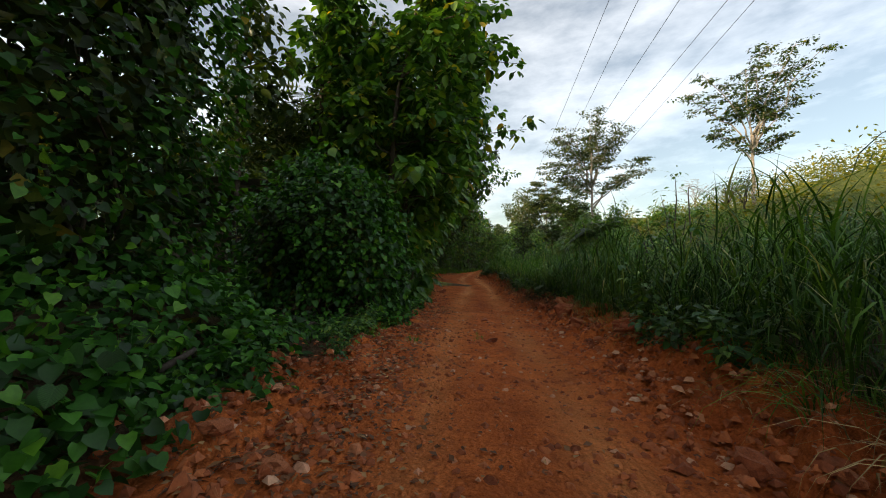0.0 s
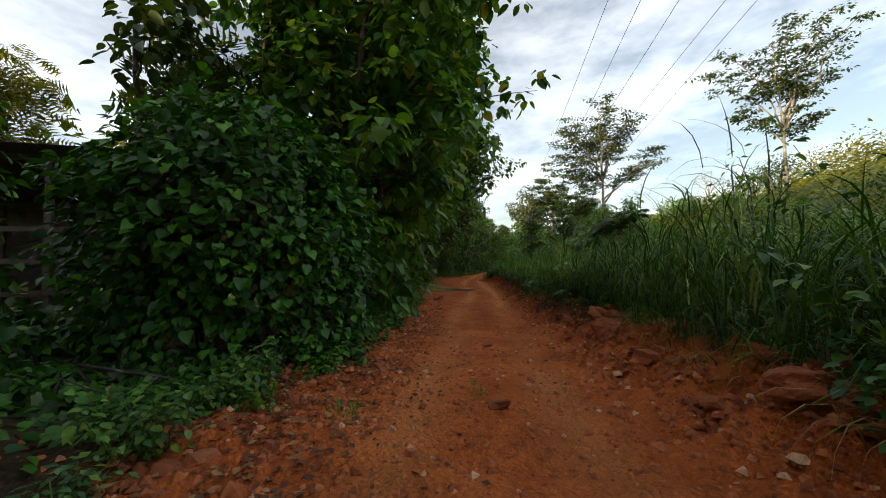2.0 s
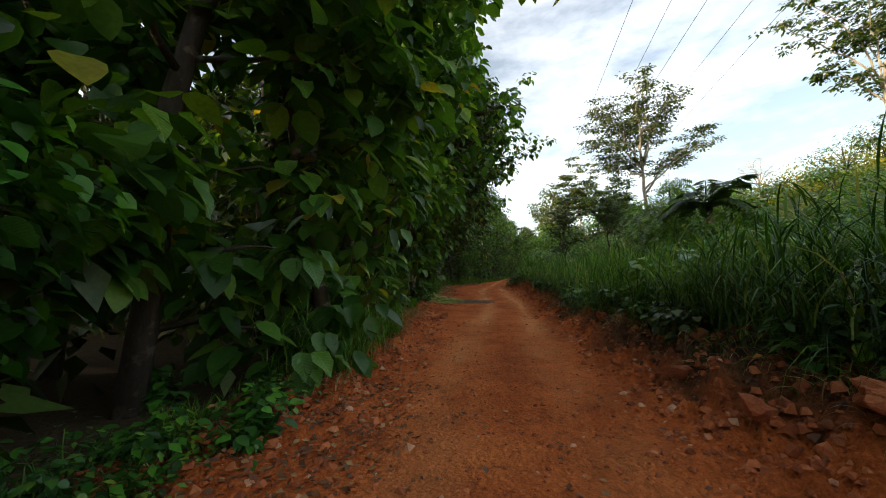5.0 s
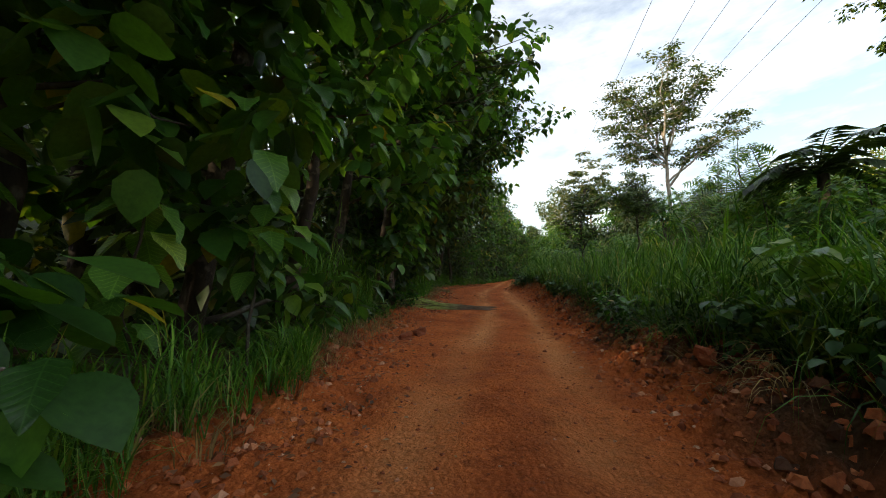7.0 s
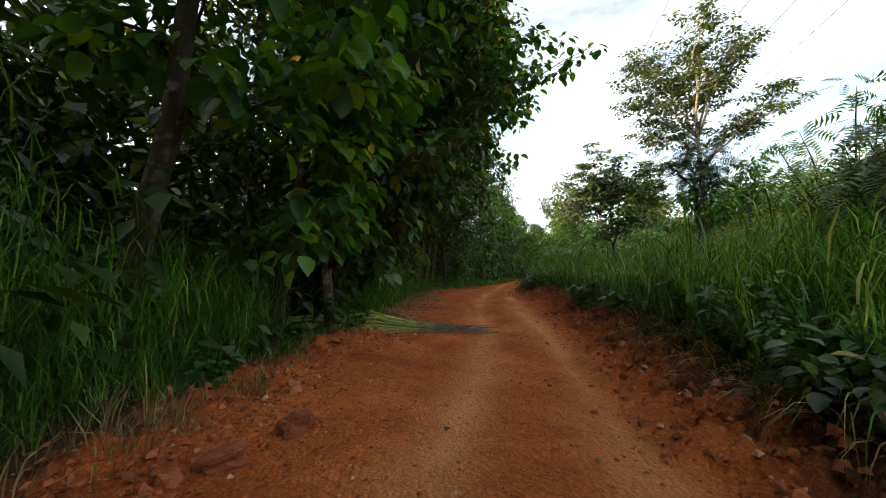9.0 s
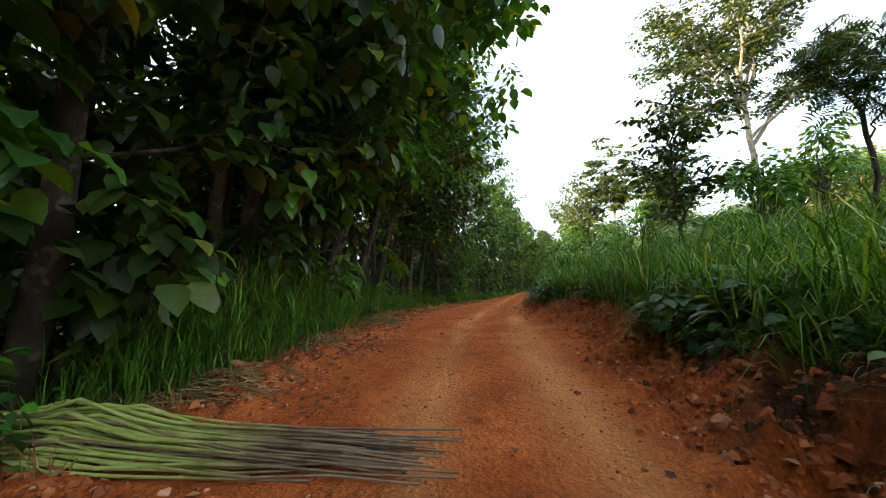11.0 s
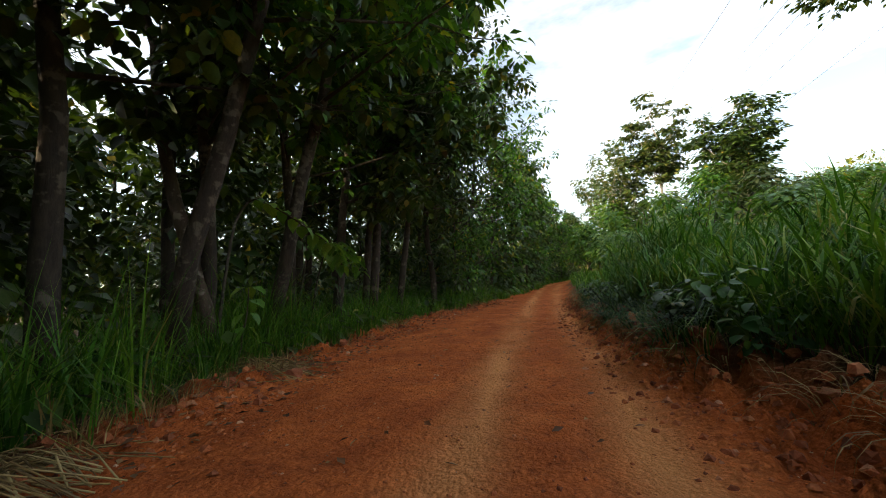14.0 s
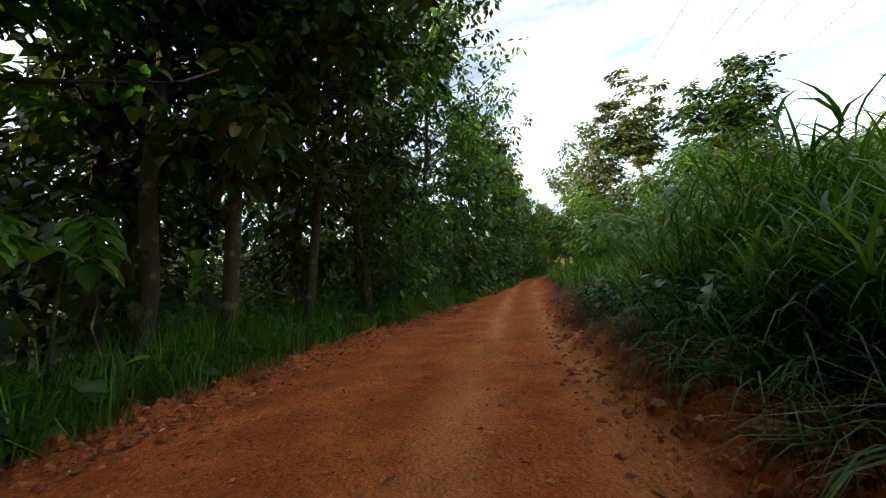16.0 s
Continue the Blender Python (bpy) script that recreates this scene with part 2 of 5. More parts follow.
mat_soil = soil_material()
mat_stone = stone_material("red stone", True)
mat_gravel = stone_material("red gravel", False, ((0.24, 0.060, 0.018), (0.45, 0.118, 0.034), (0.58, 0.175, 0.055), (0.72, 0.42, 0.26)))
mat_damp = stone_material("dark damp clod", False, ((0.07, 0.032, 0.018), (0.15, 0.062, 0.028), (0.28, 0.090, 0.034), (0.42, 0.125, 0.042)))
mat_clod = stone_material("red earth clod", False, ((0.24, 0.066, 0.022), (0.40, 0.110, 0.034), (0.54, 0.16, 0.048), (0.60, 0.24, 0.11)))
mat_bark = bark_material("dark grey-brown bark", (0.030, 0.022, 0.016), (0.085, 0.066, 0.048), (0.17, 0.155, 0.13))
mat_trunk = bark_material("mottled dark trunk", (0.022, 0.016, 0.011), (0.070, 0.050, 0.034), (0.15, 0.12, 0.085))
mat_mottled = bark_material("mottled pale trunk", (0.045, 0.032, 0.022), (0.13, 0.088, 0.056), (0.30, 0.24, 0.18))
mat_pale_bark = bark_material("pale bark", (0.16, 0.13, 0.10), (0.36, 0.31, 0.25), (0.46, 0.43, 0.38))
mat_stalk = stalk_material()
mat_stalk_dry = plain_material("dry brown stalk", (0.13, 0.085, 0.05), (0.30, 0.22, 0.14), 0.8, 6.0)
mat_wire = plain_material("dark cable", (0.03, 0.03, 0.03), (0.06, 0.06, 0.06), 0.6)
mat_tin = plain_material("weathered tin", (0.05, 0.042, 0.036), (0.13, 0.10, 0.085), 0.6, 3.0, 0.4)
mat_post = plain_material("weathered timber", (0.08, 0.065, 0.05), (0.19, 0.16, 0.13), 0.9, 6.0)


# ---- mesh tools ----
RNG = np.random.default_rng(11)


def value_noise(x, y, seed=0):
    xi, yi = np.floor(x).astype(np.int64), np.floor(y).astype(np.int64)
    fx, fy = x - xi, y - yi
    fx, fy = fx * fx * (3 - 2 * fx), fy * fy * (3 - 2 * fy)

    def lattice(a, b):
        h = (a * 374761393 + b * 668265263 + seed * 974634777) & 0xFFFFFFFF
        h = ((h ^ (h >> 13)) * 1274126177) & 0xFFFFFFFF
        return ((h ^ (h >> 16)) & 0xFFFF) / 65535.0

    a, b, c, d = lattice(xi, yi), lattice(xi + 1, yi), lattice(xi, yi + 1), lattice(xi + 1, yi + 1)
    return (a * (1 - fx) + b * fx) * (1 - fy) + (c * (1 - fx) + d * fx) * fy - 0.5


def fbm(x, y, scale, octaves, seed=0, gain=0.5):
    x, y = np.asarray(x, float), np.asarray(y, float)
    v, a = 0.0, 1.0
    for i in range(octaves):
        v = v + a * value_noise(x * scale, y * scale, seed + i)
        scale, a = scale * 2.03, a * gain
    return v


def mesh_of(name, verts, tris, mat, smooth=True):
    """A mesh from arrays of vertices and triangles."""
    me = bpy.data.meshes.new(name)
    verts, tris = np.asarray(verts, np.float32), np.asarray(tris, np.int32)
    me.vertices.add(len(verts))
    me.vertices.foreach_set("co", verts.ravel())
    me.loops.add(tris.size)
    me.loops.foreach_set("vertex_index", tris.ravel())
    me.polygons.add(len(tris))
    me.polygons.foreach_set("loop_start", np.arange(0, tris.size, tris.shape[1], dtype=np.int32))
    me.update(calc_edges=True)
    me.polygons.foreach_set("use_smooth", np.full(len(tris), smooth))
    me.materials.append(mat)
    return me


def join(pieces):
    vs, ts, k = [], [], 0
    for v, t in pieces:
        vs.append(v)
        ts.append(np.asarray(t) + k)
        k += len(v)
    return np.concatenate(vs), np.concatenate(ts)


def unit(v):
    return v / np.maximum(np.linalg.norm(v, axis=-1, keepdims=True), 1e-6)


def scatter(shape, pos, fwd, nrm, size, width=None):
    """Copies of a small shape (its y along fwd, its z near nrm) as one set of arrays."""
    v, t = shape
    pos, fwd, nrm = np.asarray(pos, float), unit(np.asarray(fwd, float)), np.asarray(nrm, float)
    side = unit(np.cross(fwd, nrm))
    up = np.cross(side, fwd)
    size = np.broadcast_to(np.asarray(size, float), (len(pos),))
    wid = size if width is None else np.broadcast_to(np.asarray(width, float), (len(pos),))
    out = (pos[:, None] + v[None, :, 0:1] * side[:, None] * wid[:, None, None]
           + v[None, :, 1:2] * fwd[:, None] * size[:, None, None] + v[None, :, 2:3] * up[:, None] * size[:, None, None])
    tri = t[None] + (np.arange(len(pos)) * len(v))[:, None, None]
    return out.reshape(-1, 3), tri.reshape(-1, 3)


def tube(path, radii, sides=8):
    """A tapered tube along a line of points."""
    path, radii = np.asarray(path, float), np.asarray(radii, float)
    d = unit(np.gradient(path, axis=0))
    ref = np.array([0.31, 0.95, 0.05])
    a = unit(np.cross(d, ref))
    b = np.cross(d, a)
    ang = np.linspace(0, 2 * np.pi, sides, endpoint=False)
    ring = path[:, None] + radii[:, None, None] * (np.cos(ang)[None, :, None] * a[:, None] + np.sin(ang)[None, :, None] * b[:, None])
    n, tris = len(path), []
    for i in range(n - 1):
        for j in range(sides):
            p, q = i * sides + j, i * sides + (j + 1) % sides
            tris += [(p, q, q + sides), (p, q + sides, p + sides)]
    for j in range(1, sides - 1):
        tris.append(((n - 1) * sides, (n - 1) * sides + j, (n - 1) * sides + j + 1))
        tris.append((0, j + 1, j))
    return ring.reshape(-1, 3), np.array(tris)


def part(name, data, mat, parent=None, label="", kind=""):
    """One mesh object, under a thing where a parent is given."""
    me = mesh_of(name, *data, mat) if isinstance(data, tuple) else data
    ob = new(name, me)
    if parent is not None:
        ob.parent = parent
    return tagged(ob, label=label, kind=kind)


def thing(name, label, category, group="", kind="", at=(0, 0, 0)):
    ob = new(name)
    ob.empty_display_size = 0.2
    ob.location = at
    return tagged(ob, label, category, group, kind)


# leaf and blade shapes: 1 long, along y, face up
def broad_leaf(k=0.36, curl=0.10):
    ys = np.array([0.0, 0.10, 0.32, 0.58, 0.82, 1.0])
    ws = np.array([0.0, 0.62, 1.0, 0.92, 0.50, 0.0]) * k
    drop = -curl * ys ** 2
    v = [(0, 0, 0)]
    for y, w, z in zip(ys[1:5], ws[1:5], drop[1:5]):
        v += [(-w, y, z + w * 0.22), (0, y, z - 0.015), (w, y, z + w * 0.22)]
    v.append((0, 1.0, -curl))
    t = [(0, 2, 1), (0, 3, 2)]
    for i in range(3):
        a = 1 + 3 * i
        t += [(a, a + 1, a + 4), (a, a + 4, a + 3), (a + 1, a + 2, a + 5), (a + 1, a + 5, a + 4)]
    t += [(10, 11, 13), (11, 12, 13)]
    return np.array(v), np.array(t)


def heart_leaf():
    v = [(0, 0.06, 0.0), (-0.27, -0.05, 0.05), (-0.47, 0.20, 0.10), (-0.38, 0.56, 0.05), (0, 1.0, -0.20),
         (0.38, 0.56, 0.03), (0.47, 0.22, 0.12), (0.27, -0.06, 0.04), (0, 0.42, -0.05)]
    t = [(0, 1, 2), (0, 2, 8), (2, 3, 8), (3, 4, 8), (8, 4, 5), (8, 5, 6), (0, 8, 6), (0, 6, 7)]
    return np.array(v), np.array(t)[:, ::-1]


def round_heart_leaf():
    """A heart-shaped leaf with a full, curved margin."""
    half = [(0.15, -0.06, 0.02), (0.33, -0.03, 0.05), (0.46, 0.14, 0.09), (0.48, 0.34, 0.10), (0.40, 0.57, 0.06), (0.22, 0.82, -0.05)]
    v = [(0, 0.05, 0), (0, 0.42, -0.04), (0, 1.0, -0.20)] + [(-x, y, z) for x, y, z in half] + [(x, y, z * 1.1) for x, y, z in half]
    t = []
    for o, turn in ((3, 1), (9, -1)):
        ring = [0] + list(range(o, o + 6)) + [2]
        t += [(1, ring[i], ring[i + 1])[::turn] for i in range(7)]
    return np.array(v), np.array(t)[:, ::-1]


def simple_leaf(k=0.24):
    v = [(0, 0, 0), (-k, 0.45, 0.05), (0, 0.5, -0.02), (k, 0.45, 0.05), (0, 1, -0.08)]
    return np.array(v), np.array([(0, 2, 1), (0, 3, 2), (1, 2, 4), (2, 3, 4)])


def kite_leaf(k=0.27):
    """The plainest folded leaf, for crowns far off."""
    return np.array([(0, 0, 0), (-k, 0.42, 0.06), (0, 1, -0.08), (k, 0.42, 0.06)]), np.array([(0, 2, 1), (0, 3, 2)])


def blade(bend=0.5, segs=4, fold=0.0):
    """A grass blade that arches over: y is its lean, z its height."""
    v, t = [], []
    for i in range(segs + 1):
        s = i / segs
        a = bend * s * 1.5
        w = 0.5 * (1 - s ** 1.6) * (0.7 + 0.6 * math.sin(math.pi * min(1, s * 1.4)))
        y, z = s * math.sin(a), s * math.cos(a * 0.9)
        v += [(-w, y, z), (w, y, z)] if i < segs else [(0, y, z)]
    for i in range(segs - 1):
        a = 2 * i
        t += [(a, a + 1, a + 3), (a, a + 3, a + 2)]
    t.append((2 * segs - 2, 2 * segs - 1, 2 * segs))
    return np.array(v), np.array(t)


def folded_leaf(k=0.36):
    """A cheaper broad leaf."""
    v = [(0, 0, 0), (-k * 0.72, 0.10, 0.04), (-k, 0.40, 0.09), (-k * 0.70, 0.74, 0.02), (0, 1, -0.16), (k * 0.70, 0.74, 0.03), (k, 0.40, 0.07), (k * 0.72, 0.10, 0.05), (0, 0.45, -0.03)]
    return np.array(v), np.array([(8, i + 1, i) for i in range(7)] + [(8, 0, 7)])


def wavy_leaf(k=0.36, curl=0.2, wave=0.03):
    """A large leaf with a waved margin: 1 long, along y."""
    ys = np.array([0.03, 0.14, 0.30, 0.48, 0.66, 0.82, 0.94])
    ws = np.array([0.16, 0.66, 0.96, 1.0, 0.82, 0.52, 0.20]) * k
    v = [(0, 0, 0)]
    for i, (y, w) in enumerate(zip(ys, ws)):
        for c in (-1.0, -0.5, 0.0, 0.5, 1.0):
            v.append((c * w * (1 + 0.06 * math.sin(i * 2.1 + c)), y - 0.03 * abs(c), -curl * y * y + 0.30 * w * abs(c) ** 1.5 - 0.01 + wave * math.sin(i * 2.4 + 3 * c) * c * c))
    v.append((0, 1.0, -curl))
    t = [(0, j + 2, j + 1) for j in range(4)]
    for i in range(6):
        for j in range(4):
            a = 1 + 5 * i + j
            t += [(a, a + 1, a + 6), (a, a + 6, a + 5)]
    t += [(31 + j, 32 + j, 36) for j in range(4)]
    return np.array(v), np.array(t)


FOLDED, KITE = folded_leaf(), kite_leaf()
BROADLEAF, VINELEAF, SMALL, NARROW = broad_leaf(), heart_leaf(), simple_leaf(0.26), simple_leaf(0.15)
LIMP = wavy_leaf(0.31, 0.30, 0.04)
BLADES = [blade(b, 5) for b in (0.25, 0.55, 0.9, 1.25)]


def plain_frond(pairs=5, k=0.42):
    """A pinnate leaf of single-faced leaflets."""
    v, t = [(-0.01, 0, 0), (0.01, 0, 0), (0, 1, -0.12)], [(0, 1, 2)]
    for i in range(pairs):
        y = 0.12 + 0.82 * i / (pairs - 1)
        w, z = k * math.sin(math.pi * (0.25 + 0.6 * i / pairs)), -0.12 * y * y
        for s in (-1, 1):
            n = len(v)
            v += [(0, y - 0.05, z), (0, y + 0.07, z), (s * w, y + 0.09, z - 0.03)]
            t.append((n, n + 1, n + 2))
    return np.array(v), np.array(t)


PLAIN_FROND = plain_frond()
SHORT_BLADES = [blade(b, 3) for b in (0.22, 0.45, 0.7, 1.0)]

# ---- the ground ----
PY = np.array([-30, 0.2, 2.9, 4.9, 7.9, 12.6, 16.6, 18.8, 25.4, 28, 31.2, 34.6, 38, 41, 42.5, 50, 60, 80, 95, 120, 200])
PX = np.array([-1.2, 0.12, 0.52, 0.69, 0.89, 1.39, 1.5, 1.66, 2.37, 2.4, 2.36, 2.29, 2.33, 2.65, 2.78, 3.4, 4.4, 6.8, 9.4, 19, 70])
PZ = np.array([0.2, 0.08, 0.03, 0.0, -0.04, -0.14, -0.18, -0.14, -0.24, -0.14, 0.0, 0.10, 0.18, 0.15, 0.14, 0.05, 0.0, 0.1, 0.25, 0.4, 1.0])
LY = np.array([-30, -5, 3.5, 7.5, 9, 11.5, 13, 18, 23, 26, 28.5, 31, 34, 36.5, 40, 46, 50, 54, 57, 61, 70, 80, 95, 120, 200])
LX = np.array([-3, -1.7, -1.6, -1.55, -1.4, -1.4, -1.05, -0.9, -1.4, -1.5, -1.2, -1.0, -1.1, -1.45, -2.0, -2.1, -1.9, -1.1, 0.0, 1.1, 3.0, 5.2, 7.6, 16.5, 66])
RY = np.array([-30, -5, 3, 7, 12, 20, 28, 35, 38, 42, 50, 60, 80, 95, 120, 200])
RX = np.array([1.2, 2.2, 2.35, 2.95, 3.3, 3.65, 4.1, 4.5, 4.4, 4.15, 4.5, 6.0, 8.8, 11.4, 21.5, 74])


def centre(y): return np.interp(y, PY, PX)
def left_edge(y): return np.interp(y, LY, LX)
def right_edge(y): return np.interp(y, RY, RX)
def smooth(a, b, v):
    s = np.clip((v - a) / (b - a), 0, 1)
    return s * s * (3 - 2 * s)


def height(x, y):
    """The height of the land at x, y."""
    x, y = np.asarray(x, float), np.asarray(y, float)
    c, le, re = centre(y), left_edge(y), right_edge(y)
    o = x - c
    z = np.interp(y, PY, PZ) - 0.045 * np.clip(o, -3.0, 2.6)
    near = 1 - smooth(60, 140, np.hypot(x, y - 20))
    road = smooth(0, 0.5, x - le) * smooth(0, 0.4, re - x)
    z = z + near * (0.05 * fbm(x, y, 0.8, 3, 3) + road * 0.05 * fbm(x, y, 3.2, 4, 9, 0.6))
    z = z - near * 0.035 * (np.exp(-((o + 0.78) / 0.26) ** 2) + np.exp(-((o - 0.80) / 0.26) ** 2))
    # red lumps of the verges
    r, l = x - re, le - x
    lump = np.abs(fbm(x, y, 2.6, 4, 21, 0.6))
    z = z + near * 0.52 * lump * (smooth(-0.7, 0.1, r) * (1 - smooth(0.9, 1.6, r)) + 0.8 * smooth(-1.3, 0.0, l) * (1 - smooth(0.2, 1.0, l)))
    z = z + smooth(-0.1, 0.7, r) * 0.5 * (0.7 + 0.6 * fbm(0 * y, y, 0.35, 2, 5)) + 0.13 * np.clip(r - 0.5, 0, 9)
    z = z + 0.36 * np.clip(r - 9.5, 0, 75) * smooth(9, 18, r) * (0.85 + 0.35 * fbm(x, y, 0.025, 3, 31)) * (1 - 0.35 * smooth(60, 200, y))
    z = z + smooth(-0.1, 1.5, l) * 0.12
    z = z + smooth(0.2, 2.6, l) * 0.9 * (1 - smooth(5.2, 7.5, y)) * smooth(-12, -2, y)
    z = z + 22 * smooth(135, 330, y) + 18 * smooth(200, 900, np.hypot(x, y)) * (0.6 + 1.4 * fbm(x, y, 0.004, 3, 41))
    return z


def graded(parts):
    return np.unique(np.concatenate([np.arange(a, b, s) for a, b, s in parts] + [[parts[-1][1]]]).round(4))


GX = graded([(-3000, -400, 200), (-400, -80, 40), (-80, -20, 5), (-20, -5, 1.0), (-5, -3.4, 0.3), (-3.4, 5.8, 0.11), (5.8, 14, 0.6), (14, 90, 4), (90, 400, 30), (400, 3000, 200)])
GY = graded([(-3000, -400, 200), (-400, -60, 40), (-60, -8, 3), (-8, 0, 0.4), (0, 56, 0.15), (58, 100, 0.8), (100, 240, 3.5), (240, 600, 30), (600, 3000, 200)])


def build_ground():
    gx, gy = np.meshgrid(GX, GY)
    gz = height(gx, gy)
    verts = np.stack([gx, gy, gz], -1).reshape(-1, 3)
    nx, ny = len(GX), len(GY)
    i = (np.arange(ny - 1)[:, None] * nx + np.arange(nx - 1)[None]).ravel()
    quads = np.stack([i, i + 1, i + nx + 1, i + nx], -1)
    mid = verts[quads].mean(1)
    on_road = (mid[:, 0] > left_edge(mid[:, 1]) + 0.9 - 0.3) & (mid[:, 0] < right_edge(mid[:, 1])) & (mid[:, 1] > -30) & (mid[:, 1] < 150)
    made = []
    for name, pick, label in (("road", on_road, "rutted red laterite track strewn with gravel"), ("ground", ~on_road, "red earth and dark leaf mould under plants")):
        used, inv = np.unique(quads[pick], return_inverse=True)
        me = mesh_of(name, verts[used], inv.reshape(-1, 4), mat_soil)
        v = verts[used]
        o = v[:, 0] - centre(v[:, 1])
        n = fbm(v[:, 0], v[:, 1], 1.1, 4, 55)
        streak = fbm(v[:, 0] * 2.6, v[:, 1] * 0.35, 1.0, 4, 88)
        worn = np.clip(np.exp(-((o + 0.78) / 0.34) ** 2) + np.exp(-((o - 0.80) / 0.34) ** 2), 0, 1) * np.clip(0.62 + 0.4 * n + 0.9 * streak, 0, 1) * (0.40 + 0.60 * smooth(8, 26, v[:, 1]))
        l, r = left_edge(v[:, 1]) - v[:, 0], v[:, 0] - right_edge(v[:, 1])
        # Damp earth darkens the right bank; past y 39 it is painted shade.
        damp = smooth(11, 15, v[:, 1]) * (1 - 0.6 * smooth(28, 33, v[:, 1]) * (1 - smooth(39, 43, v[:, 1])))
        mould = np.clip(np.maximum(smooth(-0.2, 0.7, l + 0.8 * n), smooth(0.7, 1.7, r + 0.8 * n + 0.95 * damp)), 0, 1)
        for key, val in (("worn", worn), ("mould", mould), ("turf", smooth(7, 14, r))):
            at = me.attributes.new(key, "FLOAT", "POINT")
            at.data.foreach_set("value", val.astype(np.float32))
        ob = new(name, me)
        tagged(ob, label, name, kind="structure")
        made.append(ob)
    return made


build_ground()


# ---- plants: builders ----
def rand(a, b, n=None):
    return RNG.uniform(a, b, n)


def ball(n):
    return unit(RNG.normal(size=(n, 3)))


def bent_line(a, b, n=6, sag=0.0, wob=0.05):
    a, b = np.asarray(a, float), np.asarray(b, float)
    s = np.linspace(0, 1, n)[:, None]
    p = a + (b - a) * s
    p += RNG.normal(size=(n, 3)) * wob * np.sin(np.pi * s)
    p[:, 2] -= sag * (s[:, 0] ** 2)
    return p


def leaves_on(clumps, per, radius, size, shape, droop=0.8, away=None, turn=0.3):
    """Leaves round clump centres, hanging outwards and down."""
    clumps = np.asarray(clumps, float)
    c = np.repeat(clumps, per, axis=0)
    d = ball(len(c))
    pos = c + d * radius * rand(0.25, 1.0, len(c))[:, None]
    out = d.copy()
    if away is not None:
        out = unit(out + 0.9 * unit(c - np.asarray(away)))
    fwd = out * np.array([1, 1, 0.35]) + np.array([0, 0, -droop]) * rand(0.3, 1.2, len(c))[:, None]
    nrm = out * 0.6 + np.array([0, 0, 1.0]) + RNG.normal(size=(len(c), 3)) * turn
    return scatter(shape, pos, fwd, nrm, rand(size[0], size[1], len(c)))


def leaf_parts(parent, clumps, count, radius, size, mesh_shape, mat, droop=0.8, toward=(1, -0.5, 0.1), name="leaf"):
    """Single leaves of their own on the road side of a plant."""
    me = mesh_of(name, *mesh_shape, mat)
    clumps = np.asarray(clumps, float)
    t = unit(np.asarray(toward, float))
    for i in range(count):
        c = clumps[RNG.integers(len(clumps))]
        d = unit(ball(1)[0] + 1.2 * t)
        fwd = Vector(d * np.array([1, 1, 0.3]) + np.array([0, 0, -droop * rand(0.4, 1.2)])).normalized()
        nr = Vector(d * 0.7 + np.array([0, 0, 0.8]))
        side = fwd.cross(nr).normalized()
        up = side.cross(fwd)
        s = rand(*size)
        ob = new(name, me)
        p = c + d * radius * rand(0.7, 1.15)
        ob.matrix_world = Matrix(((side.x * s, fwd.x * s, up.x * s, p[0]), (side.y * s, fwd.y * s, up.y * s, p[1]), (side.z * s, fwd.z * s, up.z * s, p[2]), (0, 0, 0, 1)))
        ob.parent = parent


def clear_of_road(y, z, x=-99.0):
    """How far towards the road the crowns come at a height."""
    if x > float(centre(y)):
        return 999.0
    low, high = float(left_edge(y)) + (0.7 if y < 28 else 0.25), float(centre(y)) + 3.2 + 1.8 * math.exp(-((y - 35.5) / 2.5) ** 2)
    return low + (high - low) * float(smooth(2.2, 9.0, z)) + 2.0 * float(smooth(10, 14, z))


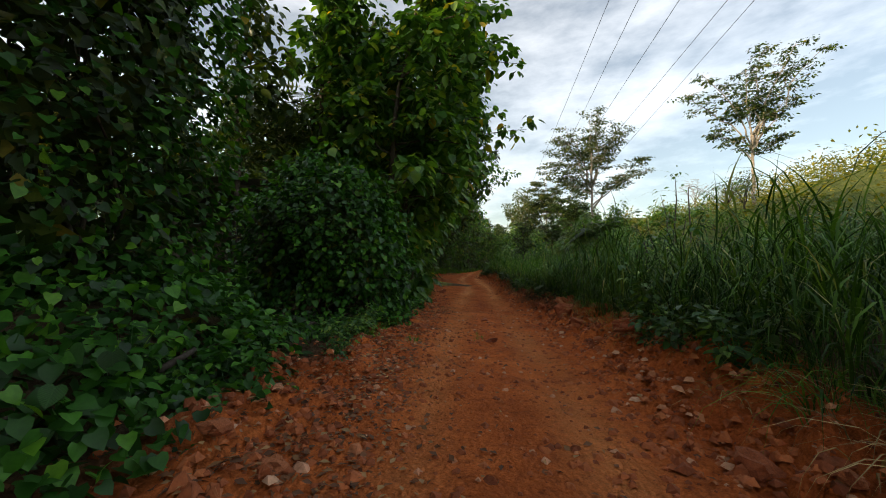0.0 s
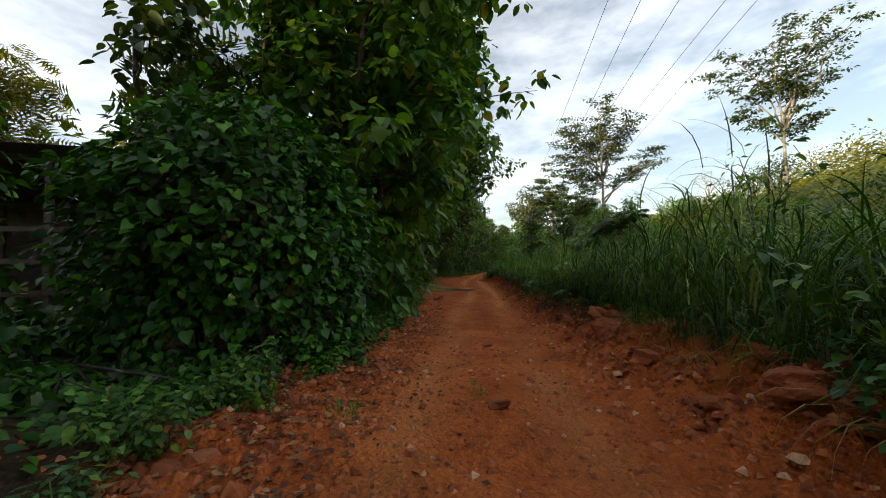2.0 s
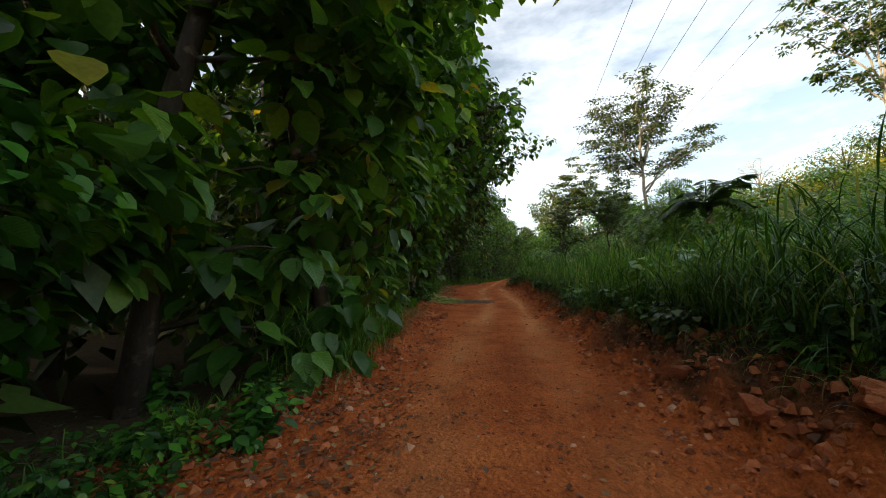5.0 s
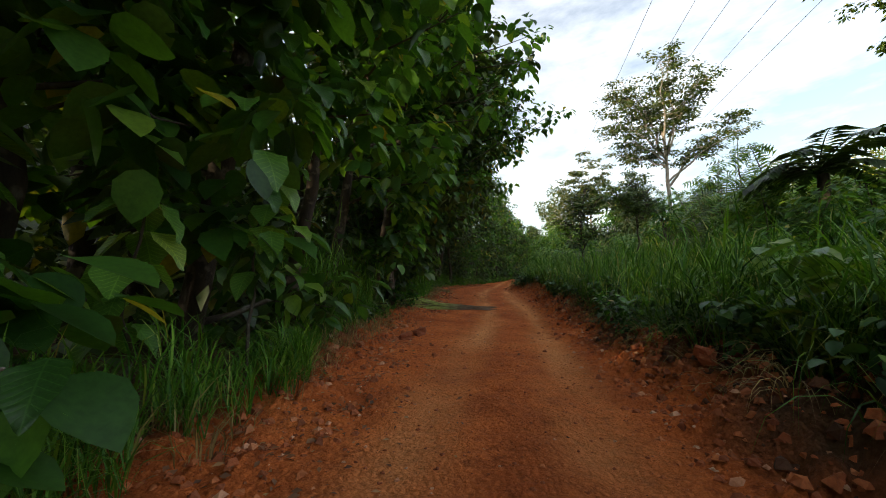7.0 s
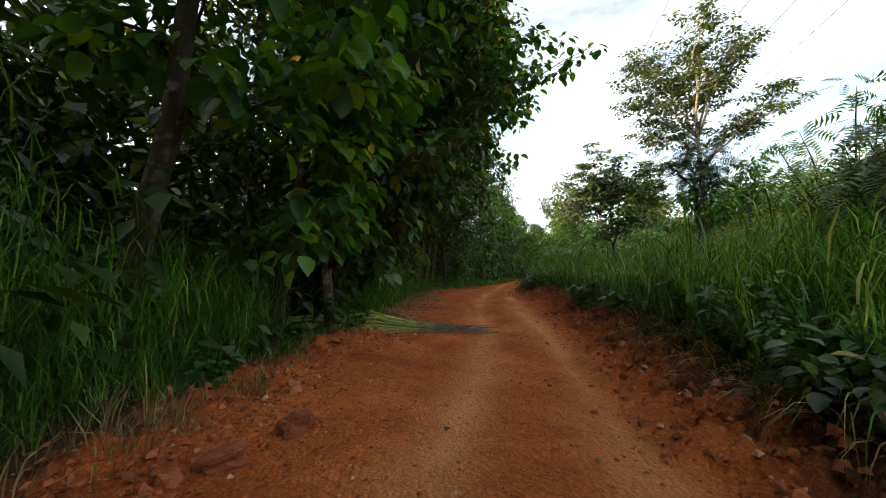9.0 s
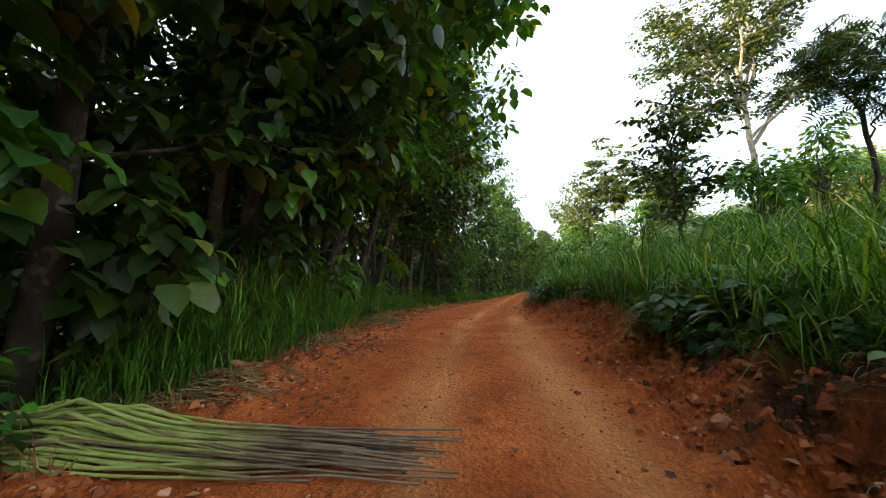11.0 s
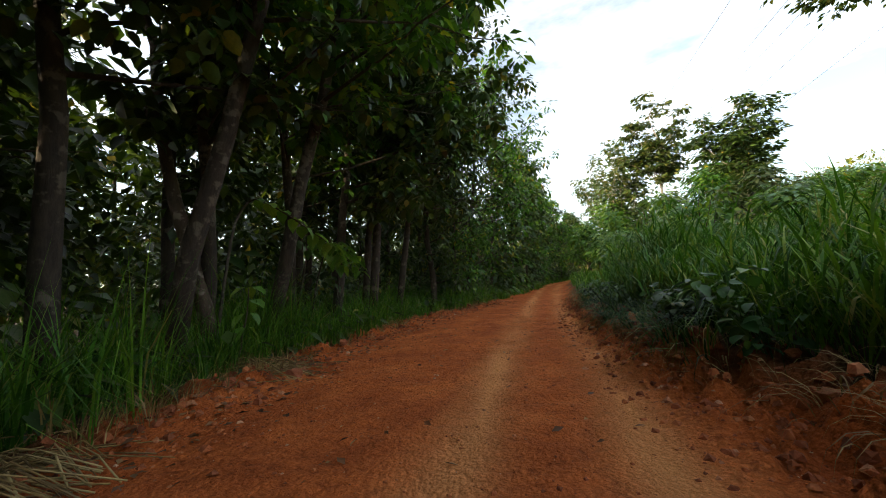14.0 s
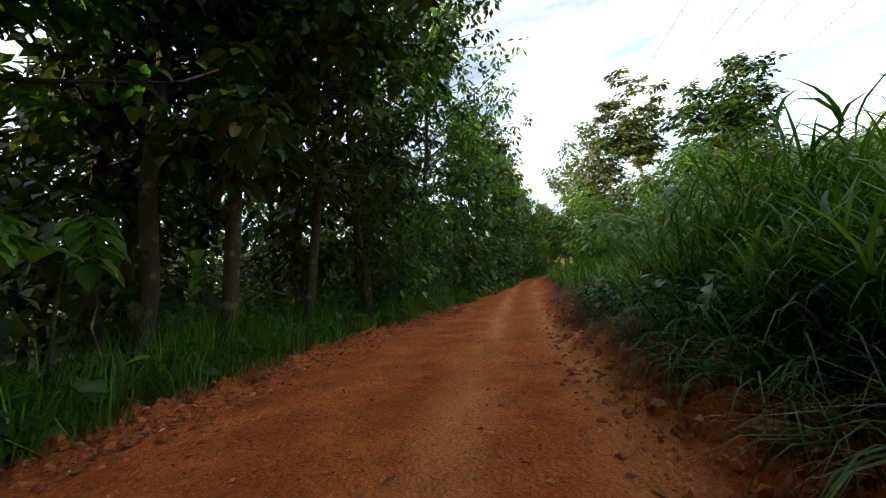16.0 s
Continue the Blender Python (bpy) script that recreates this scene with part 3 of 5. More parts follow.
def forest_tree(x, y, tall, near, big, lean=0.0, low=1.2, reach=3.0, mat=None, label="", shape=None, limbs=13, per=9, yellow=False, size=None, single=0, bark=None):
    """A broad-leaved roadside tree: trunk, limbs, crown of large drooping leaves."""
    z0 = float(height(x, y))
    tree = thing("tree", label, "tree", "roadside trees", at=(x, y, z0))
    tree.matrix_world = Matrix.Translation((x, y, z0))
    rad = 0.008 * tall + 0.02
    top = np.array([lean * tall * 0.25 + rand(-0.2, 0.2), rand(-0.4, 0.4), tall])
    line = bent_line((0, 0, -0.15), top, 9, 0, 0.10)
    part("trunk", tube(line, np.linspace(rad * 1.25, rad * 0.25, 9), 9), bark or mat_trunk, tree, kind="")
    clumps, wood = [], []
    for i in range(limbs):
        h = low + (tall - low) * ((i + rand(0, 0.9)) / limbs) ** 0.85
        base = np.array([np.interp(h, line[:, 2], line[:, k]) for k in range(3)])
        a = rand(-math.pi, math.pi) if i % 3 == 2 else rand(-1.15, 1.15)
        r = reach * (0.42 + 0.63 * rand(0, 1) ** 1.6) * min(1.0, 0.42 + 0.58 * h / 6.5) * (1.0 - 0.5 * max(0, h / tall - 0.6) / 0.4) * (0.6 if i % 3 == 2 else 1.0)
        tip = base + np.array([math.cos(a) * r, math.sin(a) * r, rand(0.05, 0.5) * r])
        tip[0] = min(tip[0], clear_of_road(y + tip[1], z0 + tip[2], x) - x - 0.2)
        lim = bent_line(base, tip, 6, rand(0.2, 0.6), 0.10)
        wood.append(tube(lim[::1] if near else lim[[0, 2, 5]], np.linspace(rad * 0.38, 0.008, 6 if near else 3), 4))
        for s in np.linspace(0.25, 1.0, 8):
            k = s * 5
            j = min(int(k), 4)
            p = lim[j] + (lim[j + 1] - lim[j]) * (k - j)
            q = p + RNG.normal(size=3) * 0.25
            q[0] = min(q[0], clear_of_road(y + q[1], z0 + q[2], x) - x - rand(0, 0.4))
            q[2] = max(q[2], 0.25)
            clumps.append(q)
    for w in wood:
        part("limb", w, mat_bark, tree)
    sz = size or ((0.26, 0.46) if big else (0.16, 0.30))
    crown = leaves_on(clumps, per, 0.42 if big else 0.5, sz, shape or (FOLDED if near else KITE), 0.8)
    part("crown", crown, mat or mat_broad, tree, kind="stuff")
    if yellow:
        # The upper half of the crown gets the sunlit yellow colour.
        up = [c for c in clumps if c[2] > tall * 0.5]
        part("crown", leaves_on(up, 1, 0.5, (0.22, 0.34), BROADLEAF, 0.9), mat_sun_yellow, tree, "leaves coloured sunlit yellow", kind="stuff")
    if single:
        front = [c for c in clumps if c[0] > reach * 0.25 and c[2] < 7]
        if front:
            leaf_parts(tree, front, single, 0.45, (sz[1] * 0.65, sz[1] * 1.0), LIMP, mat_broad_piece)
    return tree


def grass_patch(name, label, xs, ys, tuft, length, width, mat, spread=0.16, lean=(0.0, 0.0), bends=(0, 1, 2, 3), blades=None):
    """Tufts of arching blades at the places xs, ys, as one stand."""
    n = len(xs)
    cx, cy = np.repeat(xs, tuft), np.repeat(ys, tuft)
    scale = np.repeat(rand(0.6, 1.1, n) * np.clip(0.9 + 1.0 * fbm(xs, ys, 0.55, 3, 63), 0.45, 1.35), tuft)
    ang = rand(-math.pi, math.pi, n * tuft)
    rad = spread * np.sqrt(rand(0, 1, n * tuft))
    px, py = cx + np.cos(ang) * rad, cy + np.sin(ang) * rad
    pos = np.stack([px, py, height(px, py) - 0.03], -1)
    lean_dir = np.stack([np.cos(ang) + lean[0], np.sin(ang) + lean[1]], -1)
    lean_dir /= np.linalg.norm(lean_dir, axis=1, keepdims=True) + 1e-6
    kinds = RNG.integers(0, len(bends), n * tuft)
    out = []
    for k, b in enumerate(bends):
        m = kinds == k
        f = np.concatenate([lean_dir[m], np.zeros((m.sum(), 1))], 1)
        up = np.stack([0.12 * lean_dir[m][:, 0], 0.12 * lean_dir[m][:, 1], np.ones(m.sum())], -1)
        out.append(scatter((blades or BLADES)[b], pos[m], f, up, rand(length[0], length[1], m.sum()) * scale[m], rand(width[0], width[1], m.sum())))
    ob = new(name, mesh_of(name, *join(out), mat))
    return tagged(ob, label, "grass", kind="stuff")


def cane_patch(name, label, xs, ys, stems, blades_each, tall, blade_len, width, mat, spread=0.2, long=False):
    """Stands of leafy cane: upright stems with long arching blades up their height."""
    n = len(xs) * stems
    scale = np.repeat(rand(0.65, 1.1, len(xs)) * np.clip(0.95 + 0.9 * fbm(xs, ys, 0.5, 3, 71), 0.5, 1.3), stems)
    ang = rand(-math.pi, math.pi, n)
    rad = spread * np.sqrt(rand(0, 1, n))
    px, py = np.repeat(xs, stems) + np.cos(ang) * rad, np.repeat(ys, stems) + np.sin(ang) * rad
    root = np.stack([px, py, height(px, py) - 0.04], -1)
    up = unit(np.stack([np.cos(ang) * rand(0.05, 0.35, n) - 0.08, np.sin(ang) * rand(0.05, 0.35, n), np.ones(n)], -1))
    ht = rand(tall[0], tall[1], n) * scale
    side = np.stack([np.cos(ang), np.sin(ang), np.zeros(n)], -1)
    out = [scatter(SHORT_BLADES[0], root, side, up, ht * 1.12, np.full(n, width[0] * 0.5))]
    k = blades_each
    at = np.tile(np.linspace(0.18, 0.98, k), n) + rand(-0.07, 0.07, n * k)
    base = np.repeat(root, k, 0) + np.repeat(up * ht[:, None], k, 0) * at[:, None]
    a = rand(-math.pi, math.pi, n * k)
    f = np.stack([np.cos(a) - 0.25, np.sin(a) - 0.1, np.zeros(n * k)], -1)
    u = np.stack([np.cos(a) * 0.35, np.sin(a) * 0.35, np.ones(n * k)], -1)
    kind = RNG.integers(1, 4, n * k)
    ln = rand(blade_len[0], blade_len[1], n * k)
    for b in (1, 2, 3):
        m = kind == b
        fm = unit(f[m])
        um = unit(u[m] - fm * np.sum(u[m] * fm, 1, keepdims=True) + fm * 0.0)
        out.append(scatter((BLADES if long else SHORT_BLADES)[b], base[m], fm, um, ln[m], rand(width[0], width[1], m.sum())))
    return tagged(new(name, mesh_of(name, *join(out), mat)), label, "grass", kind="stuff")


def weed_plant(x, y, tall, label, mat=None, leaf=(0.10, 0.2), stems=7, name="weed"):
    """A leafy weed: thin stems with broad leaves up them."""
    z0 = float(height(x, y))
    plant = thing(name, label, "plant", "roadside weeds", at=(x, y, z0))
    wood, clumps = [], []
    for i in range(stems):
        a, r = rand(-math.pi, math.pi), tall * rand(0.25, 0.7)
        tip = np.array([math.cos(a) * r, math.sin(a) * r, tall * rand(0.5, 1.0)])
        lim = bent_line((math.cos(a) * 0.05, math.sin(a) * 0.05, -0.05), tip, 5, 0.05, 0.03)
        wood.append(tube(lim, np.linspace(0.008, 0.003, 5), 4))
        clumps += [lim[k] + RNG.normal(size=3) * 0.03 for k in (1, 2, 3, 4, 4)]
    part("stem_tuft", join(wood), mat_weed, plant, kind="stuff")
    part("foliage", leaves_on(clumps, 4, 0.13, leaf, FOLDED if tall > 0.4 else SMALL, 0.4), mat or mat_weed, plant, kind="stuff")
    return plant


def shrub(x, y, tall, wide, label, mat, leaf, shape, per=6, limbs=13, name="shrub", bark=None):
    """A bushy shrub or small tree of many stems."""
    z0 = float(height(x, y))
    plant = thing(name, label, "tree" if name == "tree" else "shrub", "shrubs on the slope", at=(x, y, z0))
    wood, clumps = [], []
    for i in range(limbs):
        a, r = rand(-math.pi, math.pi), wide * math.sqrt(rand(0.05, 1.0))
        tip = np.array([math.cos(a) * r, math.sin(a) * r, tall * rand(0.45, 1.0) * (1 - 0.35 * (r / wide) ** 2)])
        lim = bent_line((0.1 * math.cos(a), 0.1 * math.sin(a), -0.1), tip, 6, -0.1, 0.12)
        wood.append(tube(lim[[0, 2, 4, 5]], np.linspace(0.012 + 0.006 * tall, 0.006, 4), 4))
        for s in (0.35, 0.5, 0.62, 0.75, 0.87, 0.95, 1.0):
            j = min(int(s * 5), 4)
            clumps.append(lim[j] + (lim[j + 1] - lim[j]) * (s * 5 - j) + RNG.normal(size=3) * 0.12 * wide * 0.6)
    for w in wood:
        part("stem", w, bark or mat_bark, plant)
    part("crown", leaves_on(clumps, per, 0.16 * wide + 0.12, leaf, shape, 0.7, None, 0.6), mat, plant, kind="stuff")
    return plant


def spreading_tree(x, y, top, wide, fork, label, mat, bark, leaf=(0.45, 0.8), limbs=14, flat=0.35, per=7, rad=0.28, lean=(0, 0), skew=(0, 0), shape=None, tuft=0.6):
    """A tall open tree: pale forked stem, a thin umbrella of feathery leaves."""
    z0 = float(height(x, y))
    tall = top - z0
    tree = thing("tree", label, "tree", "tall open trees", at=(x, y, z0))
    f = np.array([lean[0], lean[1], fork * tall])
    part("trunk", tube(bent_line((0, 0, -0.3), f, 8, 0, 0.05), np.linspace(rad, rad * 0.6, 8), 10), bark, tree)
    clumps, twigs = [], []
    mains = []
    for i in range(5):
        a = i * 2.4 + rand(-0.4, 0.4)
        r = wide * rand(0.28, 0.5)
        mains.append(f + np.array([math.cos(a) * r + skew[0] * 0.5, math.sin(a) * r + skew[1] * 0.5, tall * (1 - fork) * rand(0.30, 0.78)]))
    for mtip in mains:
        line = bent_line(f - np.array([0, 0, 0.2]), mtip, 7, -0.4, 0.25)
        part("limb", tube(line, np.linspace(rad * 0.5, rad * 0.16, 7), 7), bark, tree)
        for k in range(limbs // 2):
            a = rand(-math.pi, math.pi)
            j = RNG.integers(2, 7)
            r = wide * rand(0.25, 0.62)
            tip = line[j] + np.array([math.cos(a) * r + skew[0] * 0.4, math.sin(a) * r + skew[1] * 0.4, rand(-0.1, 1.0) * tall * (1 - fork) * flat])
            lim = bent_line(line[j], tip, 6, -0.2, 0.15)
            twigs.append(tube(lim, np.linspace(rad * 0.16, 0.012, 6), 4))
            for s in (0.45, 0.6, 0.75, 0.88, 1.0, 1.0):
                m = min(int(s * 5), 4)
                clumps.append(lim[m] + (lim[m + 1] - lim[m]) * (s * 5 - m) + RNG.normal(size=3) * np.array([0.5, 0.5, 0.18]))
    part("twig_mass", join(twigs), bark, tree, kind="stuff")
    part("crown", leaves_on(clumps, per + 3, tuft, leaf, shape or PLAIN_FROND, 0.5, None, 0.6), mat, tree, kind="stuff")
    return tree


def vine_mass(name, label, centre_at, radii, count, leaf, cut=-0.65, single=200, toward=(1, -0.6, 0.2), noise_amp=0.22):
    """Something wholly overgrown: a tangle of stems under a shingled coat of vine leaves."""
    c, r = np.array(centre_at, float), np.array(radii, float)
    z0 = float(height(c[0], c[1]))
    ob = thing(name, label, "vine", at=(c[0], c[1], z0))
    off = np.array([0, 0, c[2] - z0])

    def surf(n, shrink=1.0):
        d = ball(n * 2)
        d = d[d[:, 2] > cut][:n]
        lumps = 1 + noise_amp * 2 * fbm(np.arctan2(d[:, 1], d[:, 0]) * 2.2 + c[0], d[:, 2] * 3.0 + c[1], 1.0, 3, 77)
        return d, off + d * r * (lumps * shrink * (1.03 - 0.2 * rand(0, 1, len(d)) ** 1.5))[:, None]

    def coat(d, p, sz):
        fwd = d * np.array([1, 1, 0.3]) + np.array([0, 0, -0.55]) + RNG.normal(size=d.shape) * 0.5
        nrm = d * 0.3 + np.array([0, 0, 1.0]) + RNG.normal(size=d.shape) * 0.42
        return scatter(VINELEAF, p, fwd, nrm, rand(sz[0], sz[1], len(p)))

    d, p = surf(count)
    part("foliage", coat(d, p, leaf), mat_vine, ob, kind="stuff")
    # Inner shell in a darker leaf colour, so the gaps look shaded.
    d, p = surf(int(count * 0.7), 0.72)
    part("inner_foliage", scatter(KITE, p, ball(len(p)), d, rand(leaf[0] * 1.6, leaf[1] * 2.3, len(p))), mat_dark, ob, "inner leaves coloured darker as shade", kind="stuff")
    stems = []
    for i in range(26):
        d1, p1 = surf(1, 0.8)
        if len(p1):
            a = rand(-math.pi, math.pi)
            stems.append(tube(bent_line((math.cos(a) * 0.4 * r[0], math.sin(a) * 0.4 * r[1], -0.1), p1[0], 7, -0.2, 0.2), np.linspace(0.035, 0.008, 7), 5))
    part("stem_tangle", join(stems), mat_bark, ob, kind="stuff")
    if single:
        d, p = surf(single * 6, 1.02)
        t = unit(np.array(toward, float))
        m = (d @ t) > 0.25
        me = mesh_of("leaf", *round_heart_leaf(), mat_vine_piece)
        for dd, pp in list(zip(d[m], p[m]))[:single]:
            fwd = Vector(dd * np.array([1, 1, 0.3]) + np.array([0, 0, -0.8]) + RNG.normal(size=3) * 0.55).normalized()
            side = fwd.cross(Vector(dd * 0.5 + np.array([0, 0, 0.9]) + RNG.normal(size=3) * 0.55)).normalized()
            up = side.cross(fwd)
            s = rand(leaf[1] * 0.7, leaf[1] * 1.1)
            o = new("leaf", me)
            o.matrix_world = Matrix(((side.x * s, fwd.x * s, up.x * s, pp[0]), (side.y * s, fwd.y * s, up.y * s, pp[1]), (side.z * s, fwd.z * s, up.z * s, pp[2]), (0, 0, 0, 1)))
            o.parent = ob
    return ob


# ---- the overgrown side, from the start of the way ----
vine_mass("overgrown_tree", "tall tree wholly smothered in green vines", (-5.3, 5.0, 4.4), (2.25, 2.4, 5.8), 13500, (0.075, 0.15), -0.95, 260)
vine_mass("overgrown_tree", "tall tree wholly smothered in green vines", (-8.2, 2.2, 5.5), (3.2, 3.0, 6.8), 7500, (0.13, 0.24), -0.95, 0)
vine_mass("vine_mound", "low mound of dark green creeping vines", (-4.6, 4.6, -0.1), (2.7, 3.4, 1.7), 6500, (0.08, 0.16), 0.0, 160)
vine_mass("vine_mound", "low mound of dark green creeping vines", (-3.2, 1.5, -0.1), (1.5, 2.4, 0.9), 3000, (0.07, 0.14), 0.0, 60)
vine_mass("vine_mound", "low mound of dark green creeping vines", (-2.9, 4.2, -0.1), (1.35, 2.2, 0.75), 3200, (0.07, 0.14), 0.0, 60)
vine_mass("vine_mound", "low mound of dark green creeping vines", (-3.5, 7.5, -0.1), (1.6, 1.7, 0.6), 2200, (0.06, 0.12), 0.0, 40)
vine_mass("vine_mound", "low mound of dark green creeping vines", (-6.6, 8.8, -0.1), (2.6, 2.2, 1.1), 2600, (0.10, 0.18), 0.0, 0)
vine_mass("overgrown_bush", "domed bush hung with overlapping vine leaves", (-2.9, 10.0, 2.0), (2.0, 2.0, 2.3), 8600, (0.09, 0.17), -0.62, 300)
vine_mass("vine_mound", "low mound of dark green creeping vines", (-2.5, 9.0, -0.1), (1.2, 1.4, 0.55), 1900, (0.06, 0.12), 0.0, 30)

# ---- the row of large-leaved trees ----
# Added canopy that keeps sky light off the vines.
forest_tree(-4.6, 0.2, 11.0, False, False, 0.3, 3.0, 4.6, mat_dark, "dark leafy tree added to shade the vines", None, 36, 17, False, (0.26, 0.46))
TEAK = "broad-leaved roadside tree with large drooping leaves"
forest_tree(-2.6, 13.3, 12.5, True, True, 0.6, 0.6, 4.8, None, "large-leaved tree with leaves coloured sunlit yellow overhanging the road", BROADLEAF, 34, 9, True, None, 170)
forest_tree(-5.0, 14.0, 12.5, True, True, 0.1, 2.2, 4.4, None, TEAK, None, 34, 10, False, None, 0)
forest_tree(-3.3, 16.9, 9.5, True, True, 0.5, 2.6, 3.4, None, TEAK, FOLDED, 20, 8)
forest_tree(-6.9, 12.2, 10.0, True, False, 0.2, 5.4, 2.8, mat_dark, "slender leafy tree behind the domed bush", FOLDED, 13, 6, False, (0.22, 0.38))
y = 15.6
while y < 37:
    forest_tree(float(left_edge(y)) - rand(0.9, 1.5), y, rand(12.0, 15.0), True, True, 0.8, 3.3 if 19.5 < y < 25.8 else (0.5 if y < 19.5 else 1.5 if y < 30.6 else 3.0), rand(4.6, 5.6), mat_dark if RNG.random() < 0.3 else None, TEAK, BROADLEAF if y < 17 else FOLDED, 28, 8, False, None, 48)
    forest_tree(float(left_edge(y)) - rand(3.4, 4.8), y + rand(-0.6, 0.6), rand(11, 14.5), True, True, 0.25, 1.5, 3.6, mat_dark if RNG.random() < 0.5 else None, TEAK, SMALL, 22, 9)
    y += rand(2.3, 2.9)
for yy in (32.4, 35.4, 38.0, 40.6, 43.4, 46.4, 49.0, 51.3, 54.2, 57.2, 60.2, 63.0):
    bare = 37 < yy < 55
    forest_tree(float(left_edge(yy)) - rand(1.5, 2.2), yy, rand(14.5, 17.5), True, True, rand(0.0, 0.7), 4.4 if bare else 1.3, rand(5.8, 7.0), mat_dark if RNG.random() < 0.6 else None, TEAK, FOLDED if yy < 52 else SMALL, 36, 12 if yy < 48 else 17, yy in (46.4, 51.3), (0.20, 0.38), 14)
    forest_tree(float(left_edge(yy)) - rand(3.6, 5.4), yy + rand(-1.2, 1.2), rand(12, 16), True, True, 0.3, 3.6 if bare else 1.0, 4.0, mat_dark, TEAK, SMALL, 26, 10, False, (0.26, 0.5))
forest_tree(-1.2, 15.4, 11.0, True, True, -0.45, 3.2, 3.2, None, TEAK, BROADLEAF, 16, 8, False, None, 24, mat_mottled)
forest_tree(-2.05, 28.6, 12.0, True, True, -0.2, 2.4, 3.4, None, TEAK, FOLDED, 18, 9, False, None, 24, mat_mottled)
forest_tree(-2.3, 35.3, 13.0, True, True, 1.3, 4.4, 6.6, None, "tall broad-leaved tree leaning out over the road", FOLDED, 34, 10, False, (0.22, 0.40), 12)
forest_tree(-2.05, 31.8, 12.0, True, True, -0.1, 3.6, 3.6, None, TEAK, FOLDED, 18, 9, False, None, 20, mat_mottled)
forest_tree(-2.55, 33.6, 13.0, True, True, -0.15, 3.8, 3.8, None, TEAK, FOLDED, 18, 9, False, None, 20, mat_mottled)
forest_tree(-3.75, 43.3, 15.0, True, True, -0.9, 4.2, 4.2, mat_dark, TEAK, FOLDED, 20, 9, False, None, 10, mat_mottled)
forest_tree(-3.0, 50.2, 16.5, True, True, 0.5, 4.0, 5.5, mat_dark, TEAK, None, 34, 10, False, None, 30)

for x, y, tall in ((-3.6, 38.8, 16.0), (-3.8, 42.2, 17.0), (-3.8, 44.8, 17.0)):
    forest_tree(x, y, tall, True, True, 1.25, 6.0, 5.6, None, "tall broad-leaved tree leaning out over the road", SMALL, 32, 13, False, (0.22, 0.42), 16)


def understorey():
    """Leafy growth that fills the wood between its trunks."""
    n = 1750
    y = rand(17, 74, n)
    deep = 2.2 + 14 * rand(0, 1, n) ** 0.9
    h = 0.4 + 10.5 * rand(0, 1, n) ** 1.15 * np.clip(deep / 5.0, 0.35, 1.0) * np.where(y < 30, 0.65, 1.0)
    x = left_edge(y) - deep
    # The dark leaf colour carries the shade between the trunks.
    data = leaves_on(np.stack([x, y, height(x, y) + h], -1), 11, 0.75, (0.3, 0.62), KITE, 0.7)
    tagged(new("understorey", mesh_of("understorey", *data, mat_dark)), "leafy understorey filling the wood between trunks, coloured dark as shade", "undergrowth", kind="stuff")
    # Added thicket behind the wood that keeps low sun off the road.
    n = 300
    y, x = rand(-12, 112, n), rand(-34, -17, n)
    x = x + left_edge(y)
    m = ~((y > 10) & (y < 28) & (x > -30)) & ~((y > 40) & (y < 72) & (rand(0, 1, n) < 0.5))
    x, y = x[m], y[m]
    s = rand(2.4, 4.4, len(x))
    h = np.where(rand(0, 1, len(x)) < 0.5, 0.9, 2.1) * s
    c, sz = np.repeat(np.stack([x, y, height(x, y) + h], -1), 46, 0), np.repeat(s, 46)
    d = ball(len(c))
    p = c + d * (sz * rand(0.4, 1.05, len(c)))[:, None]
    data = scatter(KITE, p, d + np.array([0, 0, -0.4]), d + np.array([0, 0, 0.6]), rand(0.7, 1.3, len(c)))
    tagged(new("wood_sun_block", mesh_of("wood_sun_block", *data, mat_dark)), "dense dark thicket added behind the wood to block low sun", "thicket", kind="stuff")


understorey()
y = 65.5
while y < 128:
    forest_tree(float(left_edge(y)) - rand(0.3, 1.1), y, rand(11, 14.5), False, False, 0.4, 0.4, rand(3.6, 4.4), mat_dark if RNG.random() < 0.6 else None, "dense dark roadside tree", None, 24, 8, False, (0.36, 0.62))
    y += rand(2.6, 3.4)
for i in range(42):
    yy = rand(19, 100)
    forest_tree(float(left_edge(yy)) - rand(6, 19), yy, rand(10, 15), False, False, 0.0, 1.8, 3.4, mat_dark, "slender tree inside the wood", None, 13, 5, False, (0.46, 0.8))
for i in range(22):
    yy = rand(24, 58)
    forest_tree(float(left_edge(yy)) - rand(7, 20), yy, rand(10, 14), False, False, 0.0, 1.0, 3.4, mat_dark, "slender tree inside the wood", None, 14, 6, False, (0.42, 0.75))
# Unseen tree behind the start, added to shade the vines.
forest_tree(-3.3, -2.6, 13.0, False, False, 0.5, 3.2, 5.4, mat_dark, "dark leafy tree added to shade the vines", None, 40, 14, False, (0.26, 0.46))
# Unseen trees added to cut sky light and sun from behind left.
for xx, yy, hh in ((-5.0, -3.0, 11), (-13.5, 4.6, 11), (-18.5, 5.5, 12), (-20.0, -1.0, 12), (-24.0, 2.0, 12), (-17.0, -5.0, 12), (-8.5, -1.0, 13), (-12.0, 1.5, 14), (-6.0, -7.5, 12), (-4.0, -12.0, 12), (-10.0, -9.0, 13), (-15.0, 0.5, 13)):
    forest_tree(xx, yy, hh, False, False, 0.2, 1.5, 4.6, mat_dark, "unseen leafy tree added behind the vines to block light", None, 22, 8, False, (0.32, 0.6))


